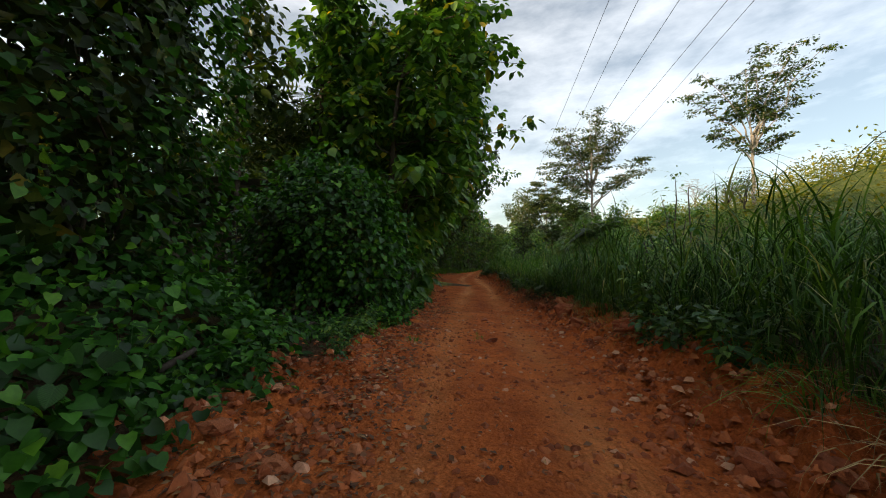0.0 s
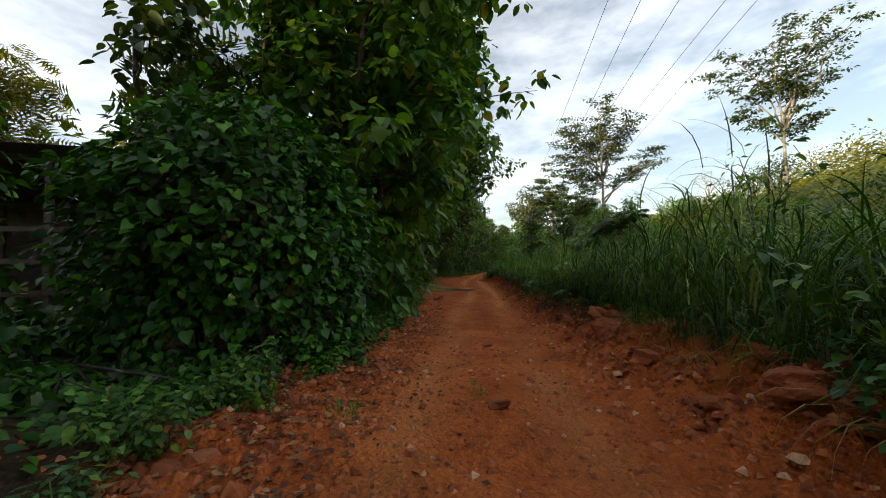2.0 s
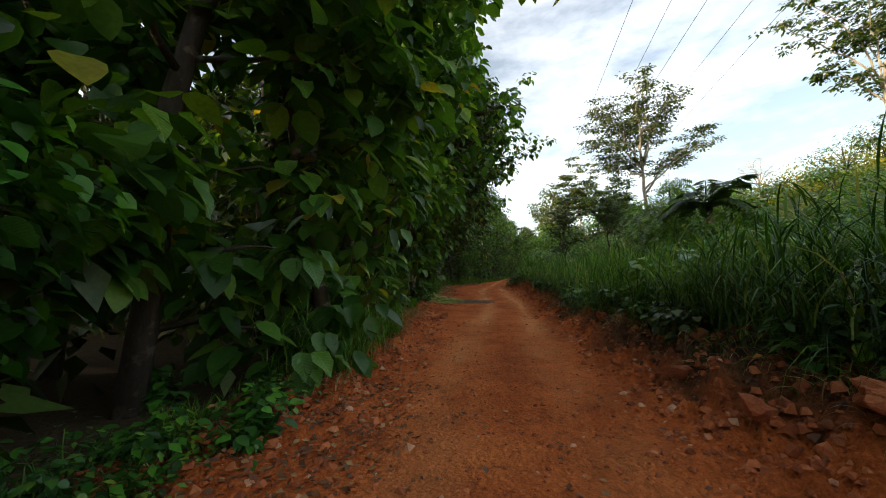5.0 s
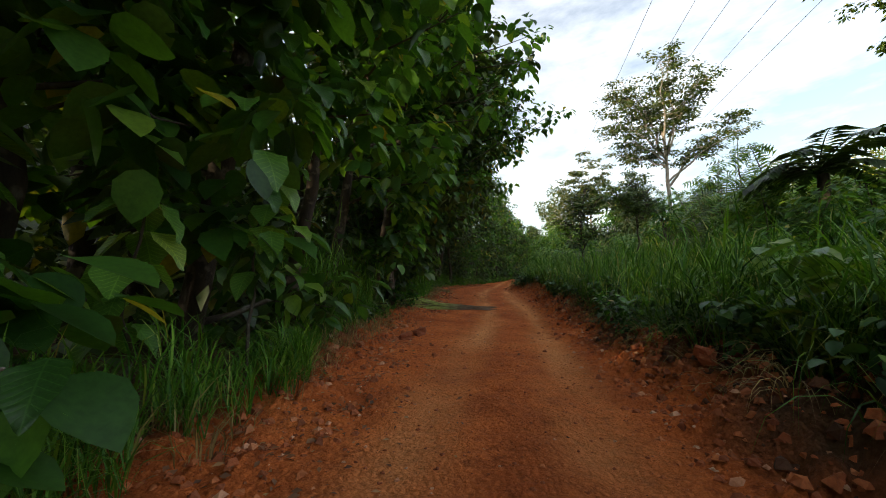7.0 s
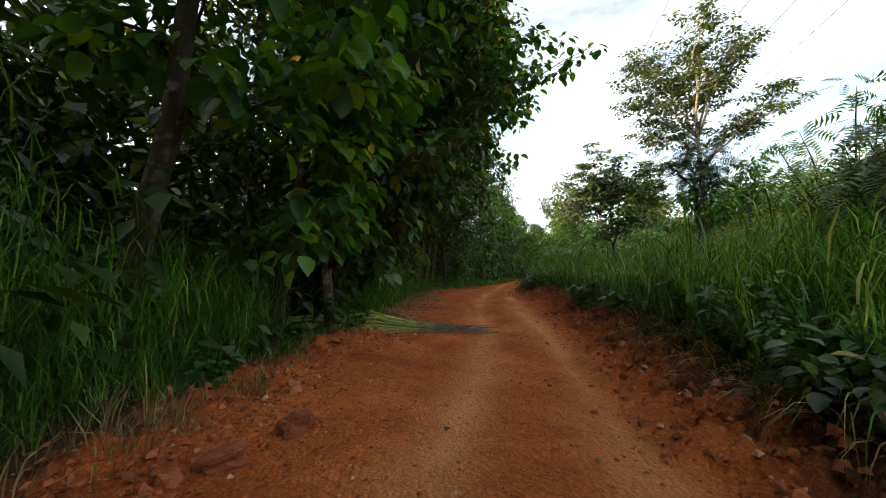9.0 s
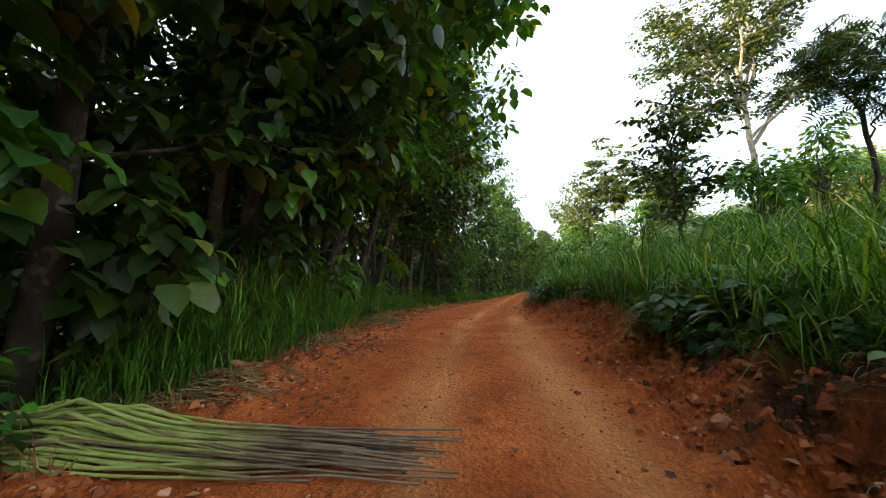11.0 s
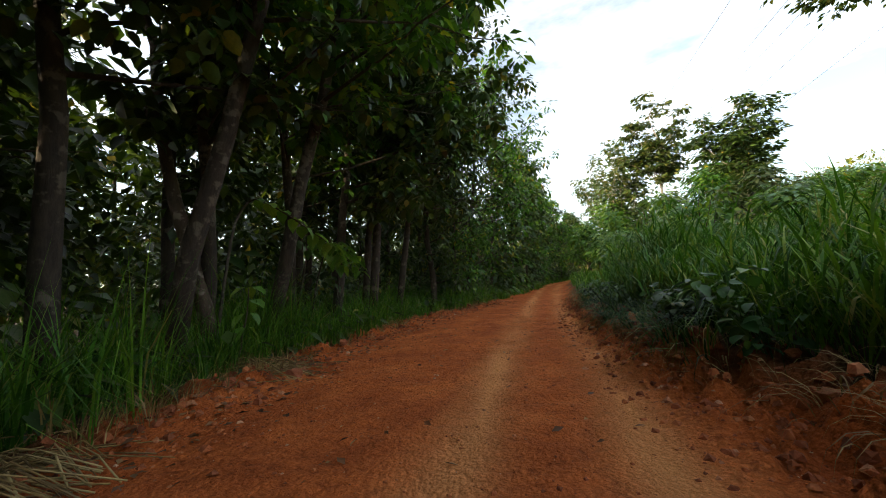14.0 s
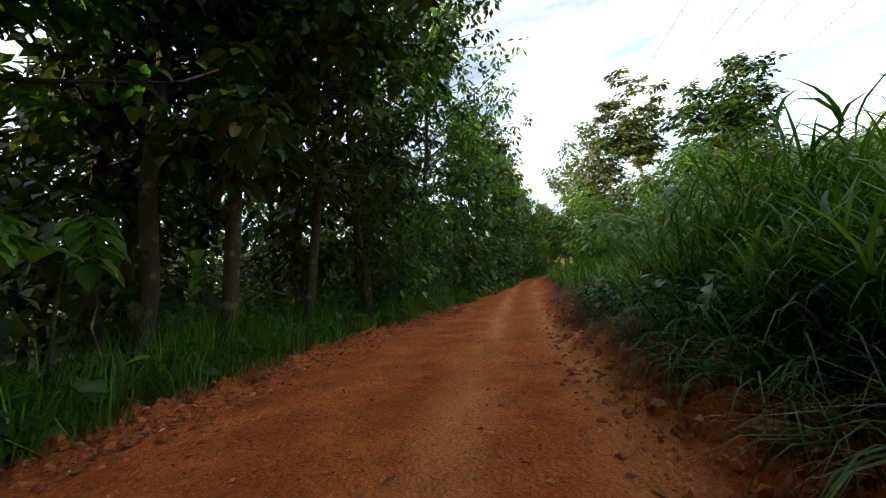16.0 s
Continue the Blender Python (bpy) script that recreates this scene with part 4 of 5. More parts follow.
def undergrowth():
    n = 1700
    y = rand(11.5, 125, n)
    deep = rand(0, 1, n) ** 1.3
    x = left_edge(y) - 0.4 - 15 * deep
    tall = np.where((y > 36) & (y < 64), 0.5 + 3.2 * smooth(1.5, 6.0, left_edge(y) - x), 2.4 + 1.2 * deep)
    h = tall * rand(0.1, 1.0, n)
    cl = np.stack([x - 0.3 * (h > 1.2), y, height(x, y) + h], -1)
    # Leaves coloured dark for the shade under the crowns.
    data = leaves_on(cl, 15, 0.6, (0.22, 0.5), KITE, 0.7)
    tagged(new("undergrowth", mesh_of("undergrowth", *data, mat_dark)), "tangled undergrowth below the trees, coloured dark as shade", "undergrowth", kind="stuff")


undergrowth()

# ---- shrubs, slope and tall trees across the road ----
def open_tree(x, y, fork, limbs, label, mat, bark, rad=0.22, leaf=(0.45, 0.8), per=7, tuft=0.7, twigs=9, spray=2.2, lean=0.0, shape=None, thin=0.5):
    """A tall open tree. limbs: for each one the height where it leaves the stem and its tip, from the foot of the tree; flat sprays of leaves along its outer half."""
    z0 = float(height(x, y))
    tree = thing("tree", label, "tree", "tall open trees", at=(x, y, z0))
    foot, top = np.array([0, 0, -0.3]), np.array([lean, 0, fork - z0])
    stem = bent_line(foot, top, 9, 0, 0.06)
    part("trunk", tube(stem, np.linspace(rad, rad * 0.62, 9), 10), bark, tree)
    fine, clumps = [], []
    for start, tx, ty, tz in limbs:
        h = min(start - z0, fork - z0)
        a = np.array([np.interp(h, stem[:, 2], stem[:, k]) for k in range(3)])
        b = np.array([tx, ty, tz - z0])
        reach = np.linalg.norm(b - a)
        line = bent_line(a, b, 8, 0, 0.03 * reach)
        line[:, :2] -= (0.10 * np.sin(np.pi * np.linspace(0, 1, 8)))[:, None] * (b - a)[:2]
        part("limb", tube(line, np.linspace(rad * (0.30 + 0.025 * reach), 0.02, 8), 6), bark, tree)
        for k in range(twigs):
            s = 0.35 + 0.65 * (k + rand(0, 1)) / twigs
            j = min(int(s * 7), 6)
            p = line[j] + (line[j + 1] - line[j]) * (s * 7 - j)
            ang, r = rand(-math.pi, math.pi), spray * rand(0.35, 1.0) * min(1.0, 0.45 + 0.09 * reach)
            q = p + np.array([math.cos(ang) * r, math.sin(ang) * r * 0.8, rand(-0.12, 0.42) * r])
            tw = bent_line(p, q, 5, 0.0, 0.08)
            fine.append(tube(tw, np.linspace(0.035, 0.010, 5), 4))
            for m in (1.8, 2.6, 3.4, 4.0):
                i = min(int(m), 3)
                clumps.append(tw[i] + (tw[i + 1] - tw[i]) * (m - i) + RNG.normal(size=3) * np.array([0.35, 0.35, 0.10]))
    part("twig_mass", join(fine), bark, tree, kind="stuff")
    if per:
        c = np.repeat(np.asarray(clumps), per, axis=0)
        d = ball(len(c)) * np.array([1, 1, 0.35])
        fwd = d * np.array([1, 1, 0.4]) + np.array([0, 0, -0.25])
        nrm = np.array([0, 0, 1.0]) + RNG.normal(size=d.shape) * 0.45
        part("crown", scatter(shape or PLAIN_FROND, c + d * tuft * rand(0.1, 1.0, len(c))[:, None], fwd, nrm, rand(leaf[0], leaf[1], len(c))), mat, tree, kind="stuff")
    return tree


open_tree(20.7, 52.4, 12.4, ((12.4, -5.8, 0, 17.6), (12.4, -3.2, 1.5, 21.6), (12.4, 0.6, -1.5, 23.2), (12.2, 4.2, 0.5, 21.6), (12.0, -1.6, -3.5, 20.6), (12.2, 1.6, 3.5, 20.8), (11.8, -5.4, -2.0, 14.6), (11.5, -3.6, 3.2, 14.0), (9.4, 8.2, 0.5, 17.2), (9.9, 6.2, -1.5, 14.4), (12.4, 2.8, -2.0, 19.6), (12.4, -4.4, -0.5, 19.8)),
          "tall open tree with pale forked trunk and broad olive crown", mat_olive, mat_pale_bark, 0.24, (0.22, 0.42), 20, 0.75, 15, 2.4, shape=SMALL)
open_tree(31.9, 38.5, 13.6, ((13.4, -6.8, 0, 19.4), (13.6, -4.2, 1.0, 22.0), (13.6, -1.2, -1.0, 21.6), (13.6, 1.6, 0.5, 24.6), (13.6, 4.6, -0.5, 24.6), (13.6, 8.6, 0.5, 24.8), (13.5, 6.2, 1.5, 23.2), (13.0, 3.2, -1.0, 18.8), (12.6, 3.8, 1.0, 15.0), (12.2, -3.0, 0.5, 15.6), (13.6, 0.4, 2.0, 20.6)),
          "tall slender tree with pale trunk and layered dark crown", mat_dark, mat_pale_bark, 0.18, (0.22, 0.44), 14, 0.6, 12, 1.9, shape=SMALL)
open_tree(24.6, 91.0, 13.0, ((13.0, -5.8, 0, 17.5), (13.0, -3.0, 1.0, 22.5), (13.0, 0.3, 0, 26.2), (13.0, 3.0, 0, 22.0), (12.0, 3.8, 1.0, 18.0), (12.0, -2.0, -1.5, 19.0), (11.0, 1.5, 1.5, 16.5)),
          "tall feathery tree above the roadside thicket", mat_olive, mat_pale_bark, 0.2, (0.45, 0.8), 18, 1.0, 10, 2.4, shape=KITE)
open_tree(25.6, 75.0, 9.0, ((9.0, -4.6, 0, 13.4), (9.0, -2.6, 1.0, 15.4), (9.0, 0, 0, 16.8), (9.0, 2.2, 0, 16.8), (8.6, 2.2, 0.6, 14.0), (8.2, -1.5, -1.0, 12.6), (8.0, 1.5, 1.0, 11.8)),
          "feathery tree with dark layered leaves above the thicket", mat_dark, mat_pale_bark, 0.16, (0.34, 0.62), 18, 0.8, 10, 2.0, shape=KITE)
open_tree(7.6, 36.5, 4.2, ((4.2, -0.5, 0, 5.6), (4.2, 0.5, 0.2, 6.4), (4.0, 1.1, -0.3, 5.6), (3.2, -0.9, 0.3, 4.4), (2.8, 0.8, -0.5, 3.9), (2.4, -0.4, -0.6, 3.2), (3.6, 0.3, 0.8, 5.0)),
          "slender dark-leaved tree hung with creepers beside the road", mat_dark, mat_bark, 0.06, (0.13, 0.28), 9, 0.24, 7, 0.6, shape=SMALL)
open_tree(9.6, 33.6, 4.0, ((4.0, -1.0, 0, 5.2), (4.0, 0.0, 0.3, 6.0), (3.8, 0.8, 0, 5.5), (3.4, 0.4, -0.6, 4.6)),
          "feathery dark-leaved tree spreading above the grass", mat_dark, mat_bark, 0.06, (0.22, 0.40), 6, 0.3, 8, 0.85)
open_tree(57.0, 85.0, 16.0, ((16, -3.5, 0, 19.5), (16, -1.5, 0, 20.8), (16, 1.0, 0, 21.2), (16, 3.4, 0, 20.0), (16, 0, 1, 21.0), (16, 5.0, 0, 19.6)), "leafless grey tree on the far slope", mat_olive, mat_pale_bark, 0.2, per=0, twigs=14, spray=2.6)
for x, y, top, w in ((21.5, 97.0, 17.0, 4.6), (33.5, 92.0, 15.0, 5.0), (22.6, 115.0, 21.5, 6.0)):
    spreading_tree(x, y, top, w, 0.34, "tall feathery tree above the roadside thicket", mat_olive, mat_pale_bark, (0.5, 0.95), 18, 0.75, 6, 0.2, shape=SMALL, tuft=0.75)


def bushy_tree(x, y, tall, wide, label, mat, leaf, lobes=9, per=120, name="tree", bark=None):
    """A low-branching tree: a stem, limbs to each of several leafy lobes."""
    z0 = float(height(x, y))
    tree = thing(name, label, "bush" if name == "bush" else "tree", "trees on the slope", at=(x, y, z0))
    part("trunk", tube(bent_line((0, 0, -0.3), (rand(-0.3, 0.3), rand(-0.3, 0.3), tall * 0.6), 6, 0, 0.08), np.linspace(0.02 * tall + 0.03, 0.008 * tall, 6), 7), bark or mat_bark, tree)
    pieces = []
    for i in range(lobes):
        a, s = i * 2.4 + rand(-0.4, 0.4), rand(0.15, 1.0)
        r = wide * (1 - 0.75 * s) * rand(0.6, 1.0)
        c = np.array([math.cos(a) * r, math.sin(a) * r, tall * (0.28 + 0.58 * s)])
        size = np.array([0.42 * wide, 0.42 * wide, 0.17 * tall]) * rand(0.7, 1.15)
        part("limb", tube(bent_line((0, 0, tall * 0.2), c, 5, -0.1, 0.1), np.linspace(0.01 * tall, 0.012, 5), 4), bark or mat_bark, tree)
        d = ball(per)
        p = c + d * size * (rand(0.35, 1.1, per) * (1 + 0.5 * fbm(d[:, 0] * 2 + i, d[:, 2] * 2 + x, 1.2, 2, 8)))[:, None]
        pieces.append(scatter((KITE if y > 60 else SMALL) if i % 3 or tall > 5.5 else PLAIN_FROND, p, d * np.array([1, 1, 0.4]) + np.array([0, 0, -0.5]), d * 0.6 + np.array([0, 0, 0.9]) + RNG.normal(size=d.shape) * 0.4, rand(leaf[0], leaf[1], per)))
    part("crown", join(pieces), mat, tree, kind="stuff")
    return tree


for x, y, h, w in ((9.2, 24.3, 4.4, 1.3), (10.3, 26.9, 4.9, 1.5), (11.4, 30.0, 4.9, 1.8), (14.5, 23.5, 3.4, 2.0), (6.9, 11.5, 3.9, 1.1), (6.2, 11.0, 2.9, 0.9)):
    near = y < 15
    shrub(x, y, h, w, "airy round-leaved sapling above the grass" if near else "slender feathery-leaved sapling above the grass", mat_thicket, (0.10, 0.18) if near else (0.3, 0.5), SMALL if near else PLAIN_FROND, 7, 9, "small_tree")
GREENS = (mat_thicket, mat_olive, mat_broad, mat_thicket)
for i, (x, y, h, w) in enumerate(((12.4, 33.0, 1.6, 1.6), (15.0, 22.0, 2.0, 1.8), (17.0, 30.0, 2.0, 2.0), (14.0, 44.0, 1.6, 1.8), (18.0, 50.0, 1.6, 2.4), (13.2, 51.0, 1.6, 1.8),
                                 (22.0, 46.0, 2.2, 2.4), (17.0, 41.0, 1.6, 2.0), (24.0, 40.0, 2.2, 2.4), (15.5, 58.0, 1.8, 2.4), (19.3, 50.5, 6.2, 2.4), (22.8, 50.4, 6.2, 2.4), (17.2, 54.0, 2.0, 2.4), (25.2, 55.0, 4.5, 2.8), (14.6, 56.0, 1.8, 2.2), (20.0, 62.0, 4.0, 3.0), (25.0, 60.0, 2.2, 3.0), (30.0, 64.0, 2.2, 3.2), (16.0, 66.0, 5.0, 3.0), (12.6, 70.0, 4.4, 2.6),
                                 (18.5, 75.0, 7.5, 3.6), (23.5, 71.0, 7.0, 3.4), (28.5, 73.0, 4.5, 3.8), (34.0, 76.0, 4.0, 4.0), (16.0, 84.0, 8.0, 3.6), (21.0, 82.0, 9.0, 3.8), (26.0, 82.0, 9.5, 4.0), (15.0, 95.0, 9.0, 3.6), (19.0, 97.0, 12.0, 4.4), (24.0, 104.0, 12.0, 5.0), (18.0, 110.0, 11.0, 4.4),
                                 (30.0, 108.0, 13.0, 5.0), (37.0, 98.0, 12.0, 5.0), (41.0, 84.0, 4.5, 4.5), (22.0, 120.0, 12.0, 5.0), (29.0, 128.0, 12.0, 5.0), (39.0, 66.0, 6.0, 3.6))):
    bushy_tree(x, y, h, w, "leafy green tree in the thicket above the grass", GREENS[i % 4], (0.14 + 0.0035 * y, 0.24 + 0.006 * y) if h > 2.5 else (0.12, 0.22), 10, 115)
for i, (x, y, h, w) in enumerate(((12.0, 9.5, 1.9, 1.7), (13.5, 13.5, 2.2, 1.9), (14.2, 17.5, 2.2, 1.9), (17.0, 12.0, 2.4, 2.2), (19.0, 19.5, 2.6, 2.4), (13.5, 5.5, 2.0, 1.8), (20.0, 27.0, 2.6, 2.4), (22.5, 33.0, 2.6, 2.4), (28.0, 35.0, 4.0, 2.6), (31.0, 41.0, 4.5, 2.8))):
    bushy_tree(x, y, h, w, "leafy green bush on the slope above the grass", GREENS[(i + 1) % 4], (0.13, 0.26), 9, 95, "bush")
for i in range(22):
    yy = 27 + 90 * (i + rand(0, 1)) / 22
    k = 0.32 if 30 < yy < 58 else 1.0
    shrub(float(right_edge(yy)) + rand(5.0, 10.0), yy, rand(2.8, 4.2) * k * (1 + yy / 160), rand(1.6, 2.4) * (1 + yy / 200), "small leafy tree in the roadside thicket", (mat_olive, mat_thicket, mat_thicket)[i % 3], (0.3, 0.55), (PLAIN_FROND, SMALL, PLAIN_FROND)[i % 3], 7, 12, "small_tree")
for i in range(26):
    yy = rand(-2, 70)
    shrub(float(right_edge(yy)) + rand(6.5, 16), yy, rand(1.0, 1.7), rand(1.2, 2.0), "leafy green shrub above the tall grass", mat_scrub if RNG.random() < 0.5 else mat_broad, (0.12, 0.22), SMALL, 6, 9)


def hillside_scrub():
    n = 2700
    x, y = 14.5 + 106 * rand(0, 1, n) ** 1.6, rand(-20, 190, n)
    x = x + np.clip(y - 60, 0, 200) * 0.12
    s = rand(0.9, 2.4, n) * (1 + x / 120) * (0.4 + 0.75 * smooth(20, 45, x))
    cl = np.stack([x, y, height(x, y) + 0.55 * s], -1)
    k = 24
    c, sz = np.repeat(cl, k, 0), np.repeat(s, k)
    d = ball(len(c))
    d[:, 2] = np.abs(d[:, 2]) * 1.1 - 0.3
    p = c + d * (sz * rand(0.6, 1.05, len(c)))[:, None]
    data = scatter(KITE, p, d + np.array([0, 0, -0.3]), d + np.array([0, 0, 0.7]) + RNG.normal(size=d.shape) * 0.3, rand(0.2, 0.38, len(c)) * (0.7 + np.repeat(x, k) / 60))
    tagged(new("hillside_scrub", mesh_of("hillside_scrub", *data, mat_scrub)), "yellow-green scrub covering the sunlit hillside", "scrub", kind="stuff")


hillside_scrub()


def far_wood():
    n = 220
    x, y = rand(-140, 200, n), rand(128, 330, n)
    s = rand(3.0, 6.5, n)
    cl = np.stack([x, y, height(x, y) + 0.9 * s], -1)
    k = 72
    c, sz = np.repeat(cl, k, 0), np.repeat(s, k)
    d = ball(len(c))
    p = c + d * np.array([0.75, 0.75, 1.1]) * (sz * rand(0.6, 1.05, len(c)))[:, None]
    data = scatter(KITE, p, d + np.array([0, 0, -0.4]), d + np.array([0, 0, 0.6]), rand(1.1, 2.1, len(c)))
    tagged(new("far_wood", mesh_of("far_wood", *data, mat_scrub)), "distant green wood on the rise", "wood", kind="stuff")


far_wood()


def sun_belt():
    # Added belt of leaf clumps, mostly unseen, to block the low sun.
    n = 330
    x, y = rand(-58, -36, n), np.where(rand(0, 1, n) < 0.62, rand(-60, 40, n), rand(40, 110, n))
    s = rand(3.2, 5.6, n)
    c, sz = np.repeat(np.stack([x, y, height(x, y) + np.where(np.arange(n) % 2, 0.95, 2.3) * s], -1), 54, 0), np.repeat(s, 54)
    d = ball(len(c))
    p = c + d * np.array([0.8, 0.8, 1.1]) * (sz * rand(0.5, 1.05, len(c)))[:, None]
    data = scatter(KITE, p, d + np.array([0, 0, -0.4]), d + np.array([0, 0, 0.6]), rand(0.9, 1.7, len(c)))
    tagged(new("far_sun_block", mesh_of("far_sun_block", *data, mat_dark)), "distant dark thicket added beyond the wood to block low sun", "thicket", kind="stuff")


sun_belt()

# ---- grass ----
def strip(n, y0, y1, a, b, side, power=1.0):
    y = rand(y0, y1, n)
    s = a + (b - a) * rand(0, 1, n) ** power
    return (right_edge(y) + s, y) if side > 0 else (left_edge(y) - s, y)


# Front stand in the darkened blade colour; brighter grass stands behind.
x, y = strip(430, -6, 16, 0.85, 6.0, 1, 1.4)
cane_patch("tall_grass", "dense tall grass on the bank, arching blades coloured dark as shade", x, y, 8, 6, (0.8, 1.75), (0.5, 1.05), (0.010, 0.026), mat_grass, 0.30, True)
x, y = strip(420, 15, 34, 0.85, 6.0, 1, 1.4)
cane_patch("tall_grass", "dense tall green grass with arching blades on the bank", x, y, 8, 6, (0.6, 1.4), (0.5, 1.05), (0.010, 0.026), mat_lush, 0.30)
x, y = strip(240, -4, 15, 3.0, 9.0, 1)
grass_patch("tall_grass", "dense tall green grass on the bank", x, y, 30, (1.3, 2.2), (0.012, 0.024), mat_lush, 0.34, (-0.2, -0.1), blades=SHORT_BLADES)
x, y = strip(250, 10, 30, 3.0, 8.0, 1)
grass_patch("tall_grass", "dense tall green grass on the bank", x, y, 28, (0.8, 1.5), (0.012, 0.024), mat_lush, 0.3, (-0.2, -0.1), blades=SHORT_BLADES)
x, y = strip(200, -2, 34, 0.6, 1.5, 1)
grass_patch("arching_grass", "pale-edged grass blades arching down over the bank", x, y, 13, (0.7, 1.4), (0.010, 0.022), mat_lush, 0.16, (-0.9, -0.2), (2, 3, 3), blades=BLADES)
x, y = strip(130, 41.5, 54, 0.35, 1.3, 1)
grass_patch("arching_grass", "dark grass blades arching down over the bank", x, y, 14, (0.8, 1.5), (0.012, 0.026), mat_grass, 0.18, (-0.9, -0.2), (2, 3, 3), blades=BLADES)
x, y = strip(460, 34, 44, 0.8, 6.0, 1)
cane_patch("tall_grass", "dense tall grass with arching blades on the bank", x, y, 6, 5, (0.5, 1.1), (0.5, 0.9), (0.020, 0.036), mat_lush, 0.25)
x, y = strip(200, 43.8, 50.0, 1.2, 5.5, 1)
cane_patch("cane_grass", "tall cane grass with broad arching blades", x, y, 7, 8, (0.7, 1.5), (0.6, 1.1), (0.018, 0.042), mat_cane, 0.25, True)
x, y = strip(20, 46.6, 48.9, 1.6, 3.0, 1)
cane_patch("cane_grass", "tall cane grass with broad arching blades", x, y, 6, 8, (1.9, 2.6), (0.7, 1.1), (0.022, 0.045), mat_cane, 0.2, True)
x, y = strip(560, 49, 95, 0.8, 6.5, 1)
cane_patch("tall_grass", "low green grass and weeds along the road", x, y, 5, 5, (0.3, 0.9), (0.55, 1.0), (0.04, 0.07), mat_verge, 0.3)
x, y = strip(280, -2, 60, 0.3, 1.2, 1)
grass_patch("drooping_grass", "straw-coloured grass drooping over the bank", x, y, 9, (0.4, 0.9), (0.010, 0.018), mat_dry, 0.18, (-1.0, -0.2), (3, 3), blades=BLADES)
x, y = strip(900, 35, 66, 0.0, 3.2, -1, 0.8)
grass_patch("verge_grass", "bright green verge grass below the trees", x, y, 18, (1.2, 2.1), (0.015, 0.028), mat_verge, 0.22, (0.35, 0), (0, 1, 2, 3), blades=SHORT_BLADES)
x, y = strip(150, 12.5, 33, 0.35, 1.0, -1)
grass_patch("verge_grass", "bright green verge grass below the trees", x, y, 18, (0.3, 0.7), (0.012, 0.02), mat_verge, 0.14, (0.2, 0), (0, 1, 2, 3), blades=SHORT_BLADES)
x, y = strip(75, 21.2, 26.4, 0.55, 1.5, -1)
cane_patch("long_grass", "tall green grass with drooping blades beside the track", x, y, 9, 7, (1.0, 2.1), (0.5, 1.0), (0.010, 0.020), mat_verge, 0.16)
x, y = strip(40, 14.2, 18.8, -0.15, 0.45, -1)
cane_patch("long_grass", "tall green grass with drooping blades beside the track", x, y, 9, 6, (0.4, 0.9), (0.4, 0.75), (0.010, 0.018), mat_verge, 0.14)
x, y = strip(140, 29.8, 38, 0.2, 1.6, -1)
cane_patch("long_grass", "tall green grass with drooping blades beside the track", x, y, 7, 6, (0.7, 1.5), (0.5, 0.9), (0.012, 0.022), mat_verge, 0.2)
x, y = strip(420, 64, 120, -0.6, 1.6, -1)
grass_patch("verge_grass", "bright green verge grass below the trees", x, y, 16, (0.5, 1.1), (0.025, 0.045), mat_verge, 0.25, (0.3, 0), blades=SHORT_BLADES)
x, y = strip(520, 14, 60, -0.4, 0.7, -1)
grass_patch("dry_grass", "dry straw-coloured grass along the verge", x, y, 12, (0.25, 0.6), (0.008, 0.014), mat_dry, 0.14, (0.6, -0.1), (1, 2, 3), blades=SHORT_BLADES)

# ---- power line ----
for xa, xb in ((4.94, 12.13), (5.82, 14.44), (6.77, 15.33), (7.96, 16.99), (8.85, 19.72)):
    a, b = np.array([xa, 15, 8.0]), np.array([xb, 60, 10.7])
    s = np.linspace(-0.9, 1.9, 30)[:, None]
    line = a + (b - a) * s
    line[:, 2] += 0.35 * (s[:, 0] - 0.5) ** 2 - 0.09
    tagged(new("power_cable", mesh_of("power_cable", *tube(line, np.full(30, 0.007), 5), mat_wire)), "thin dark overhead power cable against the sky", "cable", "power line")

# ---- stones ----
def rock_mesh(seed, rough=0.36, sub=2):
    bm = bmesh.new()
    bmesh.ops.create_icosphere(bm, subdivisions=sub, radius=0.5)
    for v in bm.verts:
        n = noise.noise(v.co * 2.1 + Vector((seed * 7.3, 0, 0)))
        f = max(abs(v.co.x) * 1.1, abs(v.co.y), abs(v.co.z) * 1.2) / 0.5
        n2 = noise.noise(v.co * 7.0 + Vector((0, seed * 3.1, 0)))
        v.co *= (1 + rough * n * 1.9 + 0.16 * n2) / (0.35 + 0.65 * f)
    me = bpy.data.meshes.new("rock")
    bm.to_mesh(me)
    bm.free()
    me.materials.append(mat_stone)
    return me


ROCKS, BOULDERS = [rock_mesh(i) for i in range(7)], [rock_mesh(i + 7, 0.30, 4) for i in range(4)]


def rock(x, y, s, flat=0.65, sink=0.25, label="angular red laterite rock on the verge", name="rock", group="rocks on the verge"):
    ob = new(name, BOULDERS[RNG.integers(4)] if s > 0.29 else ROCKS[RNG.integers(7)])
    ob.scale = (s * rand(0.8, 1.25), s * rand(0.7, 1.1), s * flat)
    ob.rotation_euler = (rand(-0.3, 0.3), rand(-0.3, 0.3), rand(0, 6.28))
    ob.location = (x, y, float(height(x, y)) + s * flat * (0.5 - sink))
    return tagged(ob, label, "rock", group)


